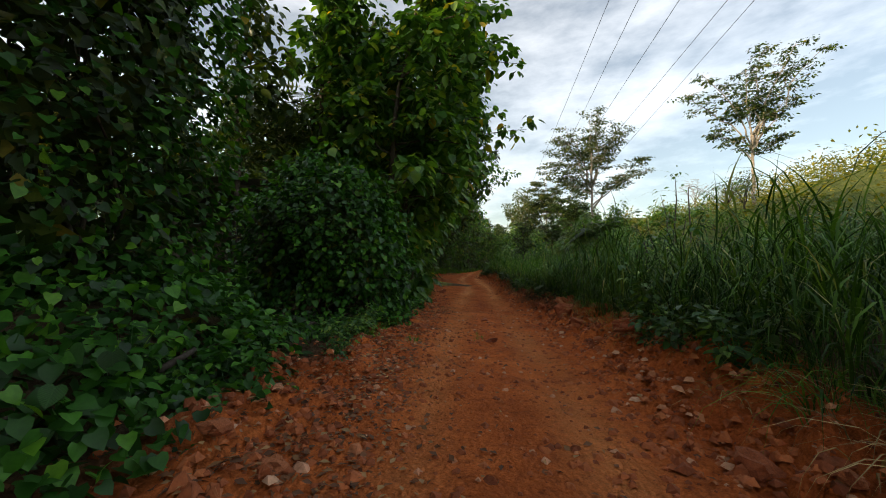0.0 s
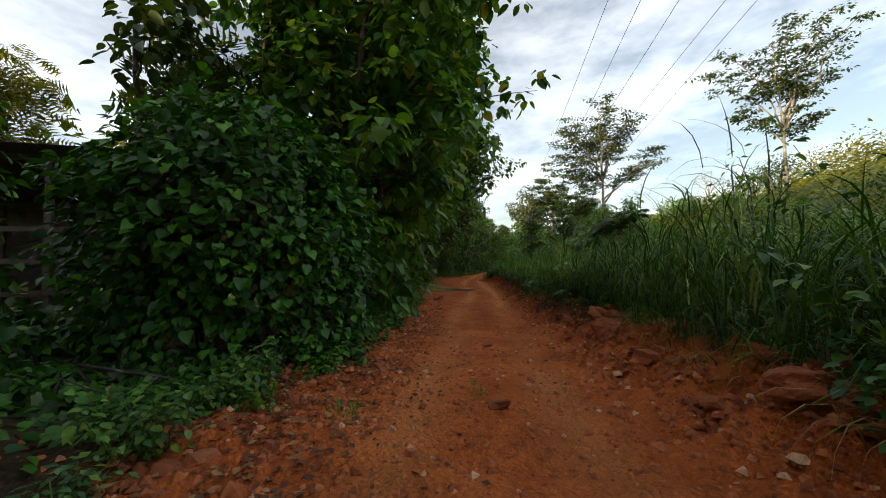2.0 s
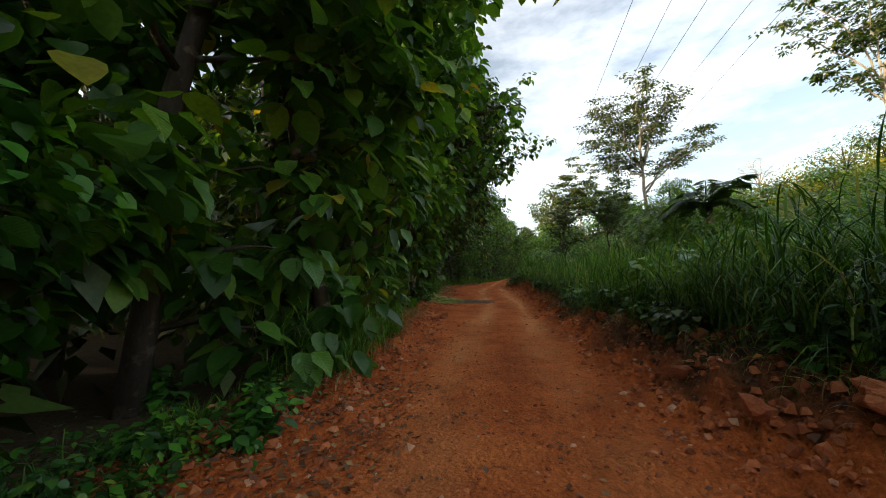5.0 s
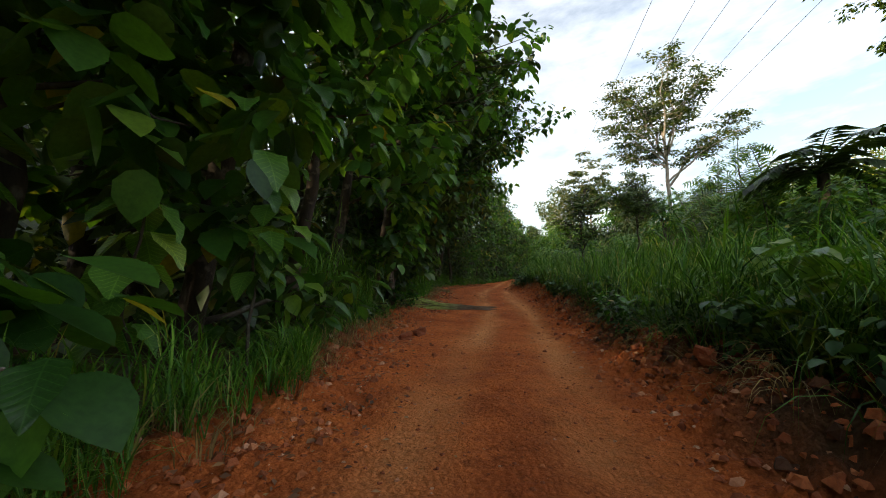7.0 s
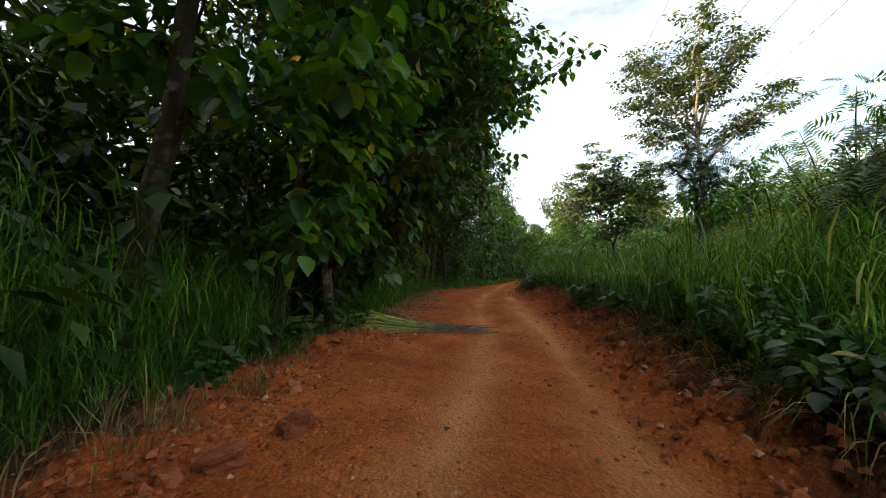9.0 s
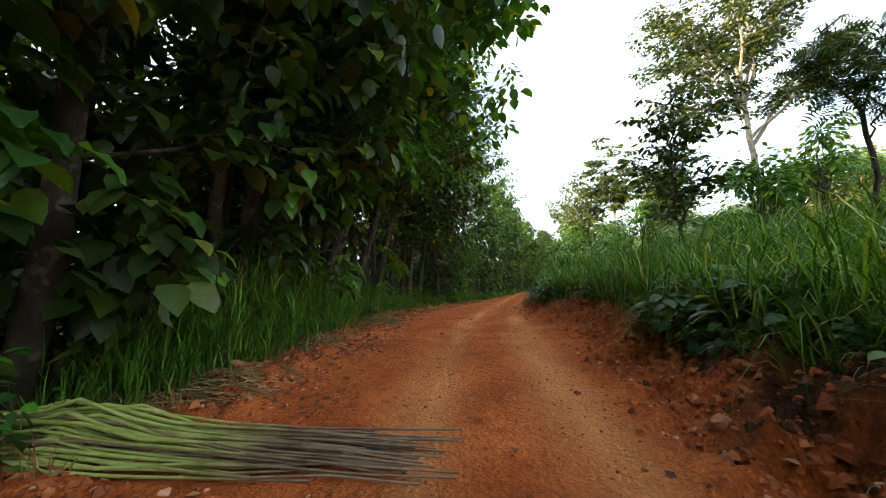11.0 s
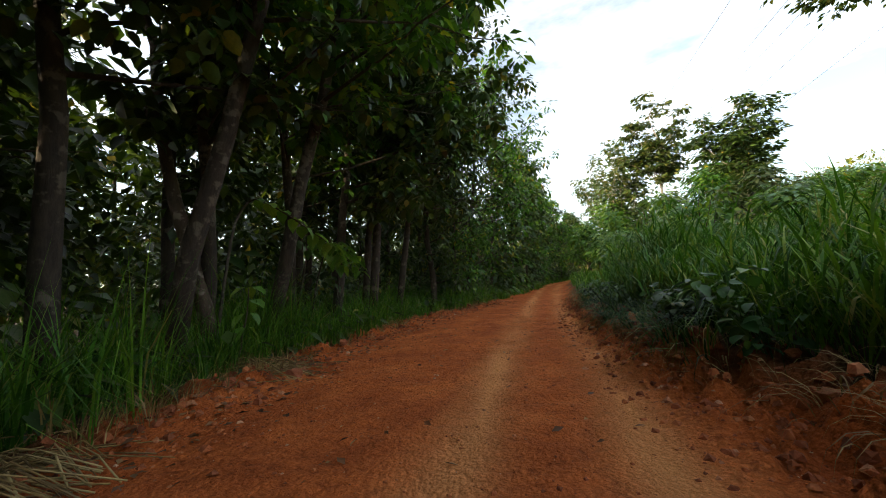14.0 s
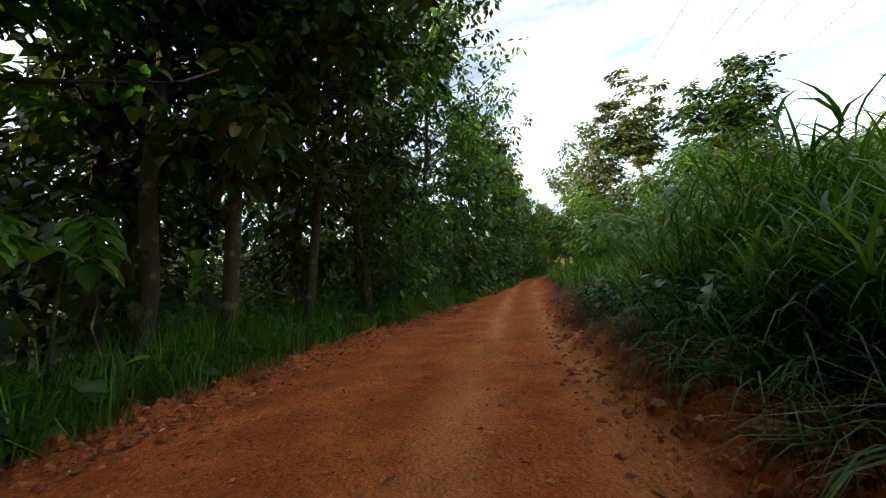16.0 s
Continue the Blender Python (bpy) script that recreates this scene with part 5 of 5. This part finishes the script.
rock(3.6, 11.2, 0.52, 0.95, 0.2, "large angular red rock at the foot of the bank")
rock(3.9, 12.4, 0.36)
rock(4.15, 10.0, 0.45)
rock(4.3, 11.6, 0.38)
for i in range(26):
    yy = rand(6.5, 14.0)
    rock(float(right_edge(yy)) + rand(-0.1, 0.9), yy, rand(0.09, 0.26), rand(0.55, 0.95))
rock(-1.78, 8.3, 0.22, 0.8)
rock(-0.49, 9.14, 0.24)
rock(1.03, 7.8, 0.26, 0.4)
rock(1.23, 11.4, 0.22, 0.4)
rock(-0.1, 23.1, 0.3, 0.7)
rock(-0.36, 22.4, 0.3, 0.7)
rock(5.2, 36.3, 0.4)
rock(3.3, 6.9, 0.34)
rock(3.55, 7.2, 0.3)
rock(3.1, 7.6, 0.22)
for i in range(110):
    yy = rand(1, 60)
    if i % 2:
        rock(float(right_edge(yy)) + rand(-0.1, 0.8), yy, rand(0.08, 0.25) * (1.1 if yy < 20 else 0.9), 0.8)
    else:
        rock(float(left_edge(yy)) + rand(-0.3, 1.0), yy, rand(0.07, 0.22))


def gravel():
    v = np.array([(-.5, -.4, 0), (.5, -.45, 0), (.4, .5, 0), (-.45, .4, 0), (-.22, -.16, .42), (.27, .2, .36)], float)
    t = np.array([(0, 1, 4), (1, 5, 4), (1, 2, 5), (2, 3, 5), (3, 4, 5), (3, 0, 4)])
    n = 46000
    y = 0.5 + 61.5 * rand(0, 1, n) ** 1.15
    le, re = left_edge(y), right_edge(y)
    s = rand(0, 1, n)
    x = le + (re - le) * s
    edge = RNG.random(n) < 0.45
    x = np.where(edge, np.where(RNG.random(n) < 0.5, re + RNG.normal(size=n) * 0.35, le + 0.35 + RNG.normal(size=n) * 0.5), x)
    size = 0.011 + (0.035 + 0.05 * (1 - smooth(9, 17, y))) * rand(0, 1, n) ** 5 + edge * 0.08 * rand(0, 1, n) ** 3.2
    a = rand(0, 6.28, n)
    f = np.stack([np.cos(a), np.sin(a), rand(-0.2, 0.2, n)], -1)
    up = np.stack([rand(-0.3, 0.3, n), rand(-0.3, 0.3, n), np.ones(n)], -1)
    data = scatter((v, t), np.stack([x, y, height(x, y) - 0.004], -1), f, up, size)
    tagged(new("gravel", mesh_of("gravel", *data, mat_gravel, False)), "loose red gravel strewn over the track", "gravel", kind="stuff")
    n = 16000
    y = np.where(RNG.random(n) < 0.5, rand(0.5, 15, n), rand(0.5, 62, n))
    x = np.where(RNG.random(n) < 0.88, left_edge(y) + 0.45 + RNG.normal(size=n) * 0.5, rand(-2, 5, n))
    a = rand(0, 6.28, n)
    f = np.stack([np.cos(a), np.sin(a), rand(-0.3, 0.3, n)], -1)
    up = np.stack([rand(-0.6, 0.6, n), rand(-0.6, 0.6, n), np.ones(n)], -1)
    data = scatter(SMALL, np.stack([x, y, height(x, y) + 0.012], -1), f, up, rand(0.03, 0.10, n) * (1 + 0.5 * smooth(26, 32, y)))
    tagged(new("leaf_litter", mesh_of("leaf_litter", *data, mat_litter)), "dry brown fallen leaves beside the track", "litter", kind="stuff")


gravel()


def clods():
    """Broken lumps of red earth along both verges."""
    v = np.array([(-.5, -.4, 0), (.5, -.45, 0), (.4, .5, 0), (-.45, .4, 0), (-.27, -.22, .66), (.3, -.12, .55), (.1, .3, .72)], float)
    t = np.array([(0, 1, 5), (0, 5, 4), (1, 2, 5), (2, 6, 5), (2, 3, 6), (3, 4, 6), (3, 0, 4), (4, 5, 6)])
    for n, damp in ((8500, False), (4200, True)):
        y = rand(12.5, 33, n) if damp else rand(1.0, 62, n)
        right = damp | (RNG.random(n) < 0.6)
        x = np.where(right, right_edge(y) + (0.75 if damp else 0.2) + RNG.normal(size=n) * 0.34, left_edge(y) + 0.25 + RNG.normal(size=n) * 0.4)
        a = rand(0, 6.28, n)
        f = np.stack([np.cos(a), np.sin(a), rand(-0.4, 0.4, n)], -1)
        up = np.stack([rand(-0.5, 0.5, n), rand(-0.5, 0.5, n), np.ones(n)], -1)
        data = scatter((v, t), np.stack([x, y, height(x, y) - 0.012], -1), f, up, 0.022 + 0.095 * rand(0, 1, n) ** 2.6)
        tagged(new("earth_clods", mesh_of("earth_clods", *data, mat_damp if damp else mat_clod, False)), "broken clods of dark damp earth on the bank" if damp else "broken clods of red earth along the verges", "earth", kind="stuff")


clods()


# ---- the shed behind the bushes ----
def box(x0, x1, y0, y1, z0, z1):
    v = np.array([(x, y, z) for z in (z0, z1) for y in (y0, y1) for x in (x0, x1)], float)
    t = np.array([(0, 2, 3), (0, 3, 1), (4, 5, 7), (4, 7, 6), (0, 1, 5), (0, 5, 4), (2, 6, 7), (2, 7, 3), (0, 4, 6), (0, 6, 2), (1, 3, 7), (1, 7, 5)])
    return v, t


def flat_shaded(ob):
    ob.data.polygons.foreach_set("use_smooth", np.zeros(len(ob.data.polygons), bool))
    return ob


def shed(x, y):
    z0 = float(height(x, y))
    ob = thing("shed", "dark open timber shed with a low tin roof", "shed", at=(x, y, z0))
    ob.rotation_euler = (0, 0, 0.35)
    for px in (-2.6, 0.0, 2.6):
        for py, top in ((-1.5, 4.0), (1.5, 3.4)):
            flat_shaded(part("post", box(px - 0.06, px + 0.06, py - 0.06, py + 0.06, -0.3, top), mat_post, ob))
    for py, zz in ((-1.5, 4.0), (1.5, 3.4)):
        flat_shaded(part("beam", box(-3.0, 3.0, py - 0.05, py + 0.05, zz, zz + 0.12), mat_post, ob))
    for zz in (1.0, 1.7, 2.4):
        flat_shaded(part("rail", box(-2.8, 2.8, -1.60, -1.57, zz, zz + 0.11), mat_post, ob))
    flat_shaded(part("back_wall", box(-2.8, 2.8, 1.58, 1.63, -0.2, 3.38), mat_post, ob))
    for i in range(8):
        xs = np.linspace(-3.2 + 0.8 * i, -3.2 + 0.8 * (i + 1) - 0.01, 13)
        rows = []
        for py, zz in ((-2.0, 4.23), (2.0, 3.43)):
            for dz in (0.0, 0.012):
                rows.append(np.stack([xs, np.full(13, py), zz + dz + 0.018 * np.sin(xs * 2 * np.pi / 0.133)], -1))
        v = np.concatenate(rows)
        t = []
        for j in range(12):
            for a, b in ((0, 26), (39, 13)):
                t += [(a + j, a + j + 1, b + j + 1), (a + j, b + j + 1, b + j)]
            t += [(j, 13 + j, 14 + j), (j, 14 + j, j + 1), (26 + j, 27 + j, 40 + j), (26 + j, 40 + j, 39 + j)]
        part("roof_sheet", (v, np.array(t)), mat_tin, ob)
    return ob


shed(-8.9, 13.2)

# ---- further trees on the overgrown side ----
spreading_tree(-5.6, 15.0, 8.0, 2.2, 0.6, "feathery-leaved tree behind the domed bush", mat_dark, mat_bark, (0.5, 0.9), 6, 0.3, 3, 0.10, skew=(-1.6, -0.8))
# The hillside leaf colour gives these two crowns their sunlit yellow.
spreading_tree(-17.5, 17.0, 9.5, 2.2, 0.4, "tree with pale trunk beyond the shed, crown coloured sunlit yellow", mat_scrub, mat_pale_bark, (0.5, 0.9), 12, 0.5, 4, 0.16)
spreading_tree(-17.0, 25.0, 7.5, 2.4, 0.35, "tree with pale trunk beyond the shed, crown coloured sunlit yellow", mat_scrub, mat_pale_bark, (0.5, 0.9), 12, 0.5, 4, 0.16)


# ---- saplings with very large leaves ----
def one_leaf(parent, me, p, out, size, droop):
    fwd = Vector((out[0], out[1], -droop)).normalized()
    side = fwd.cross(Vector((out[0] * 0.4, out[1] * 0.4, 1.0))).normalized()
    up = side.cross(fwd)
    ob = new("leaf", me)
    s = size
    ob.matrix_world = Matrix(((side.x * s, fwd.x * s, up.x * s, p[0]), (side.y * s, fwd.y * s, up.y * s, p[1]), (side.z * s, fwd.z * s, up.z * s, p[2]), (0, 0, 0, 1)))
    ob.parent = parent


SAPLING_LEAF = [mesh_of("leaf", *wavy_leaf(k, c, w), mat_sapling) for k, c, w in ((0.36, 0.14, 0.03), (0.32, 0.30, 0.05), (0.40, 0.20, 0.04), (0.34, 0.42, 0.03))]


def sapling(x, y, tall, leaf, whorls, lean=(0.3, 0.0), first=0.5):
    z0 = float(height(x, y))
    ob = thing("sapling", "young tree with very large rounded green leaves", "sapling", "saplings", at=(x, y, z0))
    line = bent_line((0, 0, -0.1), (lean[0], lean[1], tall), 8, 0, 0.05)
    part("stem", tube(line, np.linspace(0.022, 0.009, 8), 6), mat_bark, ob)
    for i in range(whorls):
        s = first + (1 - first) * i / max(1, whorls - 1)
        p = np.array([np.interp(s * tall, line[:, 2], line[:, k]) for k in range(3)])
        a0 = rand(0, 3.14)
        for a in (a0, a0 + 2.1, a0 + 4.2):
            out = np.array([math.cos(a), math.sin(a)])
            one_leaf(ob, SAPLING_LEAF[RNG.integers(4)], p + np.array([out[0] * 0.07, out[1] * 0.07, 0.02]), out, leaf * rand(0.75, 1.15), rand(0.3, 1.1))
    return ob


def hanging_branch(bends, leaf, pairs):
    """A young tree that arches over: its foot, then the bends of its stem; large leaves along the outer half."""
    (x, y), rest = bends[0], bends[1:]
    z0 = float(height(x, y))
    ob = thing("sapling", "leaning young tree with a row of large light green leaves", "sapling", "saplings", at=(x, y, z0))
    knots = np.array([(0, 0, -0.1)] + [(p[0] - x, p[1] - y, p[2] - z0) for p in rest])
    at = np.linspace(0, len(knots) - 1, 22)
    line = np.stack([np.interp(at, np.arange(len(knots)), knots[:, k]) for k in range(3)], -1)
    line[1:-1] = (line[:-2] + 2 * line[1:-1] + line[2:]) / 4
    part("stem", tube(line, np.linspace(0.035, 0.007, 22), 6), mat_bark, ob)
    for i in range(pairs):
        k = 9 + 11.9 * i / max(1, pairs - 1)
        j = min(int(k), 20)
        p, d = line[j] + (line[j + 1] - line[j]) * (k - j), unit((line[j + 1] - line[j]) * np.array([1, 1, 0]))
        for sgn in (-1, 1):
            out = np.array([-d[1] * sgn + d[0] * 0.5, d[0] * sgn + d[1] * 0.5])
            one_leaf(ob, SAPLING_LEAF[RNG.integers(4)], p, out, leaf * rand(0.75, 1.15), rand(0.2, 1.0))
    return ob


sapling(-1.75, 15.9, 2.2, 0.36, 6, (0.1, -0.15))
sapling(-1.5, 16.6, 1.9, 0.38, 5)
sapling(-1.25, 17.9, 2.4, 0.38, 6, (0.5, -0.2))
sapling(-1.9, 14.6, 1.7, 0.34, 5)
for x, y, tall, leaf, whorls in ((-2.2, 30.5, 3.0, 0.40, 6), (-2.4, 33.2, 3.5, 0.40, 6), (-2.6, 35.6, 4.4, 0.40, 6), (-1.8, 31.0, 1.8, 0.36, 4),
                                 (-2.15, 37.6, 2.0, 0.34, 6), (-2.4, 38.5, 1.9, 0.34, 5), (-2.1, 36.8, 1.5, 0.32, 5), (-2.7, 37.9, 2.6, 0.34, 5)):
    sapling(x, y, tall, leaf, whorls, (0.35, -0.15))
sapling(-3.3, 50.2, 2.7, 0.42, 4, (-0.1, 0.0), 0.78)
sapling(-3.0, 47.6, 2.9, 0.44, 4, (0.1, -0.2), 0.75)
sapling(-2.6, 42.4, 1.4, 0.32, 4)
hanging_branch(((-3.6, 43.0), (-3.3, 43.0, 2.0), (-3.1, 43.1, 3.3), (-2.75, 43.25, 3.8), (-2.2, 43.7, 3.35), (-1.95, 44.5, 2.95), (-1.9, 45.3, 2.8), (-2.05, 46.2, 2.55)), 0.40, 12)
hanging_branch(((-4.2, 47.7), (-3.8, 47.6, 2.0), (-3.4, 47.5, 3.0), (-2.9, 47.3, 3.25), (-2.5, 47.1, 3.0), (-2.25, 46.9, 2.5)), 0.46, 9)
hanging_branch(((-3.9, 46.4), (-3.6, 46.3, 1.8), (-3.2, 46.1, 2.9), (-2.7, 46.0, 3.1), (-2.3, 45.8, 2.9), (-2.05, 45.6, 2.6)), 0.44, 9)


# ---- bundle of cut stalks beside the track ----
def stalk_pile():
    x0, y0 = -1.3, 28.95
    z0 = float(height(x0, y0))
    ob = thing("stalk_pile", "heap of cut green stalks with brown tips lying across the verge", "stalks", at=(x0, y0, z0))
    for i in range(96):
        s = rand(-1, 1)
        a = np.array([rand(-2.2, -1.0), 0.30 * s + rand(-0.08, 0.08), 0.0])
        b = np.array([rand(1.5, 3.4), 0.28 * s + rand(-0.1, 0.3), 0.0])
        line = bent_line(a, b, 9, 0, 0.03)
        wx, wy = line[:, 0] + x0, line[:, 1] + y0
        line[:, 2] = height(wx, wy) - z0 + 0.03 + 0.30 * rand(0, 1) * (1 - s * s) * (1 - 0.75 * np.linspace(0, 1, 9) ** 2)
        part("stalk", tube(line, np.linspace(0.024, 0.008, 9), 6), mat_stalk if i % 6 else mat_stalk_dry, ob)
    return ob


stalk_pile()


# ---- a palm above the grass, and a bare stem ----
def palm(x, y, tall, reach):
    z0 = float(height(x, y))
    ob = thing("palm", "small dark green palm with arching fronds", "palm", at=(x, y, z0))
    part("trunk", tube(bent_line((0, 0, -0.2), (0.1, 0, tall), 8, 0, 0.03), np.linspace(0.16, 0.11, 8), 9), mat_bark, ob)
    for i in range(14):
        a, up = i * 2.4, rand(0.6, 1.5)
        n = 9
        s = np.linspace(0, 1, n)
        line = np.stack([math.cos(a) * reach * s, math.sin(a) * reach * s, tall + reach * (up * s - 0.75 * s * s)], -1)
        fr = part("frond", tube(line, np.linspace(0.022, 0.006, n), 5), mat_dark, ob)
        d = unit(np.gradient(line, axis=0))
        pos, fw = [], []
        for k in range(1, n):
            for sub in (0.0, 0.5):
                p = line[k] - (line[k] - line[k - 1]) * sub
                for sg in (-1, 1):
                    side = np.array([-math.sin(a), math.cos(a), 0]) * sg
                    pos.append(p)
                    fw.append(side + 0.7 * d[k] + np.array([0, 0, -0.35]))
        data = scatter(NARROW, pos, fw, np.tile([0, 0, 1.0], (len(pos), 1)), rand(0.4, 0.6, len(pos)), np.full(len(pos), 0.45))
        part("leaflet_comb", data, mat_dark, fr)
    return ob


palm(9.2, 23.0, 2.8, 1.25)
for x, y, h, w in ((8.1, 22.0, 2.5, 1.2), (10.0, 22.3, 2.9, 1.4), (8.9, 24.4, 3.1, 1.3), (11.0, 24.8, 3.2, 1.5), (8.3, 20.3, 1.9, 1.1), (10.6, 20.6, 2.4, 1.4), (12.3, 26.4, 3.2, 1.7)):
    bushy_tree(x, y, h, w, "dense green bush round the palm", mat_thicket if h > 2.7 else mat_broad, (0.12, 0.25), 9, 150, "bush")
zs = float(height(14.2, 21.7))
dead = thing("dead_stem", "thin bare grey stem bent over at its tip", "stem", at=(14.2, 21.7, zs))
part("stem", tube(np.array([(0, 0, -0.2), (0.02, 0, 1.2), (0, 0, 2.6), (-0.06, 0, 5.6 - zs), (-0.04, 0, 6.0 - zs), (0.35, 0.1, 6.1 - zs), (0.75, 0.1, 5.9 - zs)]), np.array([0.05, 0.045, 0.04, 0.035, 0.03, 0.022, 0.015]), 7), mat_post, dead)

# ---- weeds ----
for x, y, h in ((3.3, 5.4, 0.6), (3.2, 4.3, 0.7), (3.45, 6.1, 0.5), (3.7, 6.6, 0.8), (3.6, 5.0, 0.7), (4.9, 7.2, 2.2), (4.3, 16.6, 0.7), (4.5, 18.0, 0.8), (4.5, 21.5, 0.7)):
    weed_plant(x, y, h, "broad-leaved weed growing from the red bank", None, (0.07, 0.15), 10)
for i in range(30):
    yy = rand(3, 58)
    weed_plant(float(right_edge(yy)) + rand(0.7, 1.7), yy, rand(0.45, 1.0), "broad-leaved weed growing from the red bank", mat_dark if i % 3 == 0 else None, (0.09, 0.2), 8)
for x, y, h in ((-2.2, 4.9, 0.5), (-1.9, 4.0, 0.45), (-2.5, 5.7, 0.5), (-1.7, 7.4, 0.3), (-1.9, 7.0, 0.35), (-2.1, 6.5, 0.35), (-1.3, 10.6, 0.45), (-1.5, 11.4, 0.5), (-1.1, 11.9, 0.4), (-1.7, 9.9, 0.3), (-1.6, 12.4, 0.5), (-2.6, 3.2, 0.6)):
    weed_plant(x, y, h, "low leafy weed at the edge of the track", mat_vine, (0.06, 0.13), 8)
for x, y, h in ((-1.25, 8.7, 0.35), (-1.0, 9.4, 0.45), (-1.2, 10.1, 0.5), (-0.95, 10.9, 0.4), (-1.5, 9.2, 0.6), (-1.35, 11.0, 0.6), (-0.9, 12.6, 0.5), (-1.1, 13.3, 0.45)):
    weed_plant(x, y, h, "low leafy weed below the overgrown bush", mat_vine, (0.07, 0.15), 8)
for i in range(26):
    yy = rand(5.5, 14.0)
    weed_plant(float(left_edge(yy)) + rand(-0.25, 0.35), yy, rand(0.22, 0.5), "small-leaved yellowish weed among the litter", mat_weed if i % 3 else mat_thicket, (0.035, 0.09), 8)
for i in range(18):
    yy = rand(13, 60)
    weed_plant(float(left_edge(yy)) - rand(0.1, 1.6), yy, rand(0.35, 0.9), "low leafy weed at the edge of the track", mat_vine, (0.08, 0.17), 7)
grass_patch("grass_tuft", "small green tuft growing in the middle of the track", np.array([0.75, 0.86, 0.8]), np.array([8.1, 8.3, 8.5]), 24, (0.12, 0.24), (0.008, 0.012), mat_verge, 0.10)
grass_patch("grass_tuft", "small green tuft growing at the road edge", np.array([-0.55, -0.5, -0.62]), np.array([7.4, 7.6, 7.8]), 20, (0.12, 0.28), (0.008, 0.014), mat_verge, 0.12)


# ---- cut grass, a fallen leaf, broad weeds in the bank ----
def cut_grass(x, y, n):
    z0 = float(height(x, y))
    ob = thing("cut_grass_heap", "flattened heap of dry cut grass on the verge", "grass", at=(x, y, z0))
    pieces = []
    for i in range(n):
        a = rand(-0.5, 0.5) + (math.pi if i % 2 else 0)
        p = np.array([rand(-0.7, 0.7), RNG.normal() * 0.35, 0])
        d = np.array([math.cos(a), math.sin(a), 0]) * rand(0.3, 0.7)
        line = np.stack([p - d, p, p + d])
        line[:, 2] = height(line[:, 0] + x, line[:, 1] + y) - z0 + rand(0.02, 0.16) * np.array([0.4, 1, 0.4])
        pieces.append(tube(line, np.array([0.008, 0.008, 0.004]), 3))
    part("straw", join(pieces), mat_dry, ob, kind="stuff")
    return ob


cut_grass(-1.75, 38.4, 300)
cut_grass(-1.5, 37.6, 160)
cut_grass(-1.35, 30.6, 140)
cut_grass(-1.55, 33.4, 120)
cut_grass(-2.2, 42.6, 120)
leaf_z = float(height(4.62, 44.2))
fallen = tagged(new("fallen_leaf", mesh_of("fallen_leaf", *broad_leaf(0.36, 0.2), plain_material("orange dry leaf", (0.42, 0.10, 0.03), (0.62, 0.19, 0.05), 0.7))), "large dry orange leaf lying on the bank", "leaf")
fallen.matrix_world = Matrix.Translation((4.62, 44.2, leaf_z + 0.16)) @ Matrix.Rotation(0.2, 4, "Z") @ Matrix.Rotation(1.25, 4, "X") @ Matrix.Diagonal((0.22, 0.22, 0.22, 1))
for x, y, h in ((4.95, 30.8, 0.8), (5.1, 31.6, 0.9), (5.3, 30.4, 0.9), (5.0, 20.2, 0.8), (5.2, 23.0, 0.8)):
    weed_plant(x, y, h, "dark broad-leaved weed hanging over the bank", mat_weed, (0.13, 0.24), 10)
for i in range(34):
    yy = 12.5 + 21 * (i + rand(0, 1)) / 34
    weed_plant(float(right_edge(yy)) + rand(0.55, 2.3), yy, rand(0.35, 1.0), "dark broad-leaved weed at the foot of the tall grass", (mat_weed, mat_dark, mat_vine)[i % 3], (0.08, 0.19), 10)
for i in range(8):
    yy = 15.5 + 4.5 * (i + rand(0, 1)) / 8
    weed_plant(float(right_edge(yy)) + rand(1.3, 2.6), yy, rand(0.9, 1.4), "bright green broad-leaved plant among the grass", mat_thicket, (0.18, 0.34), 9)
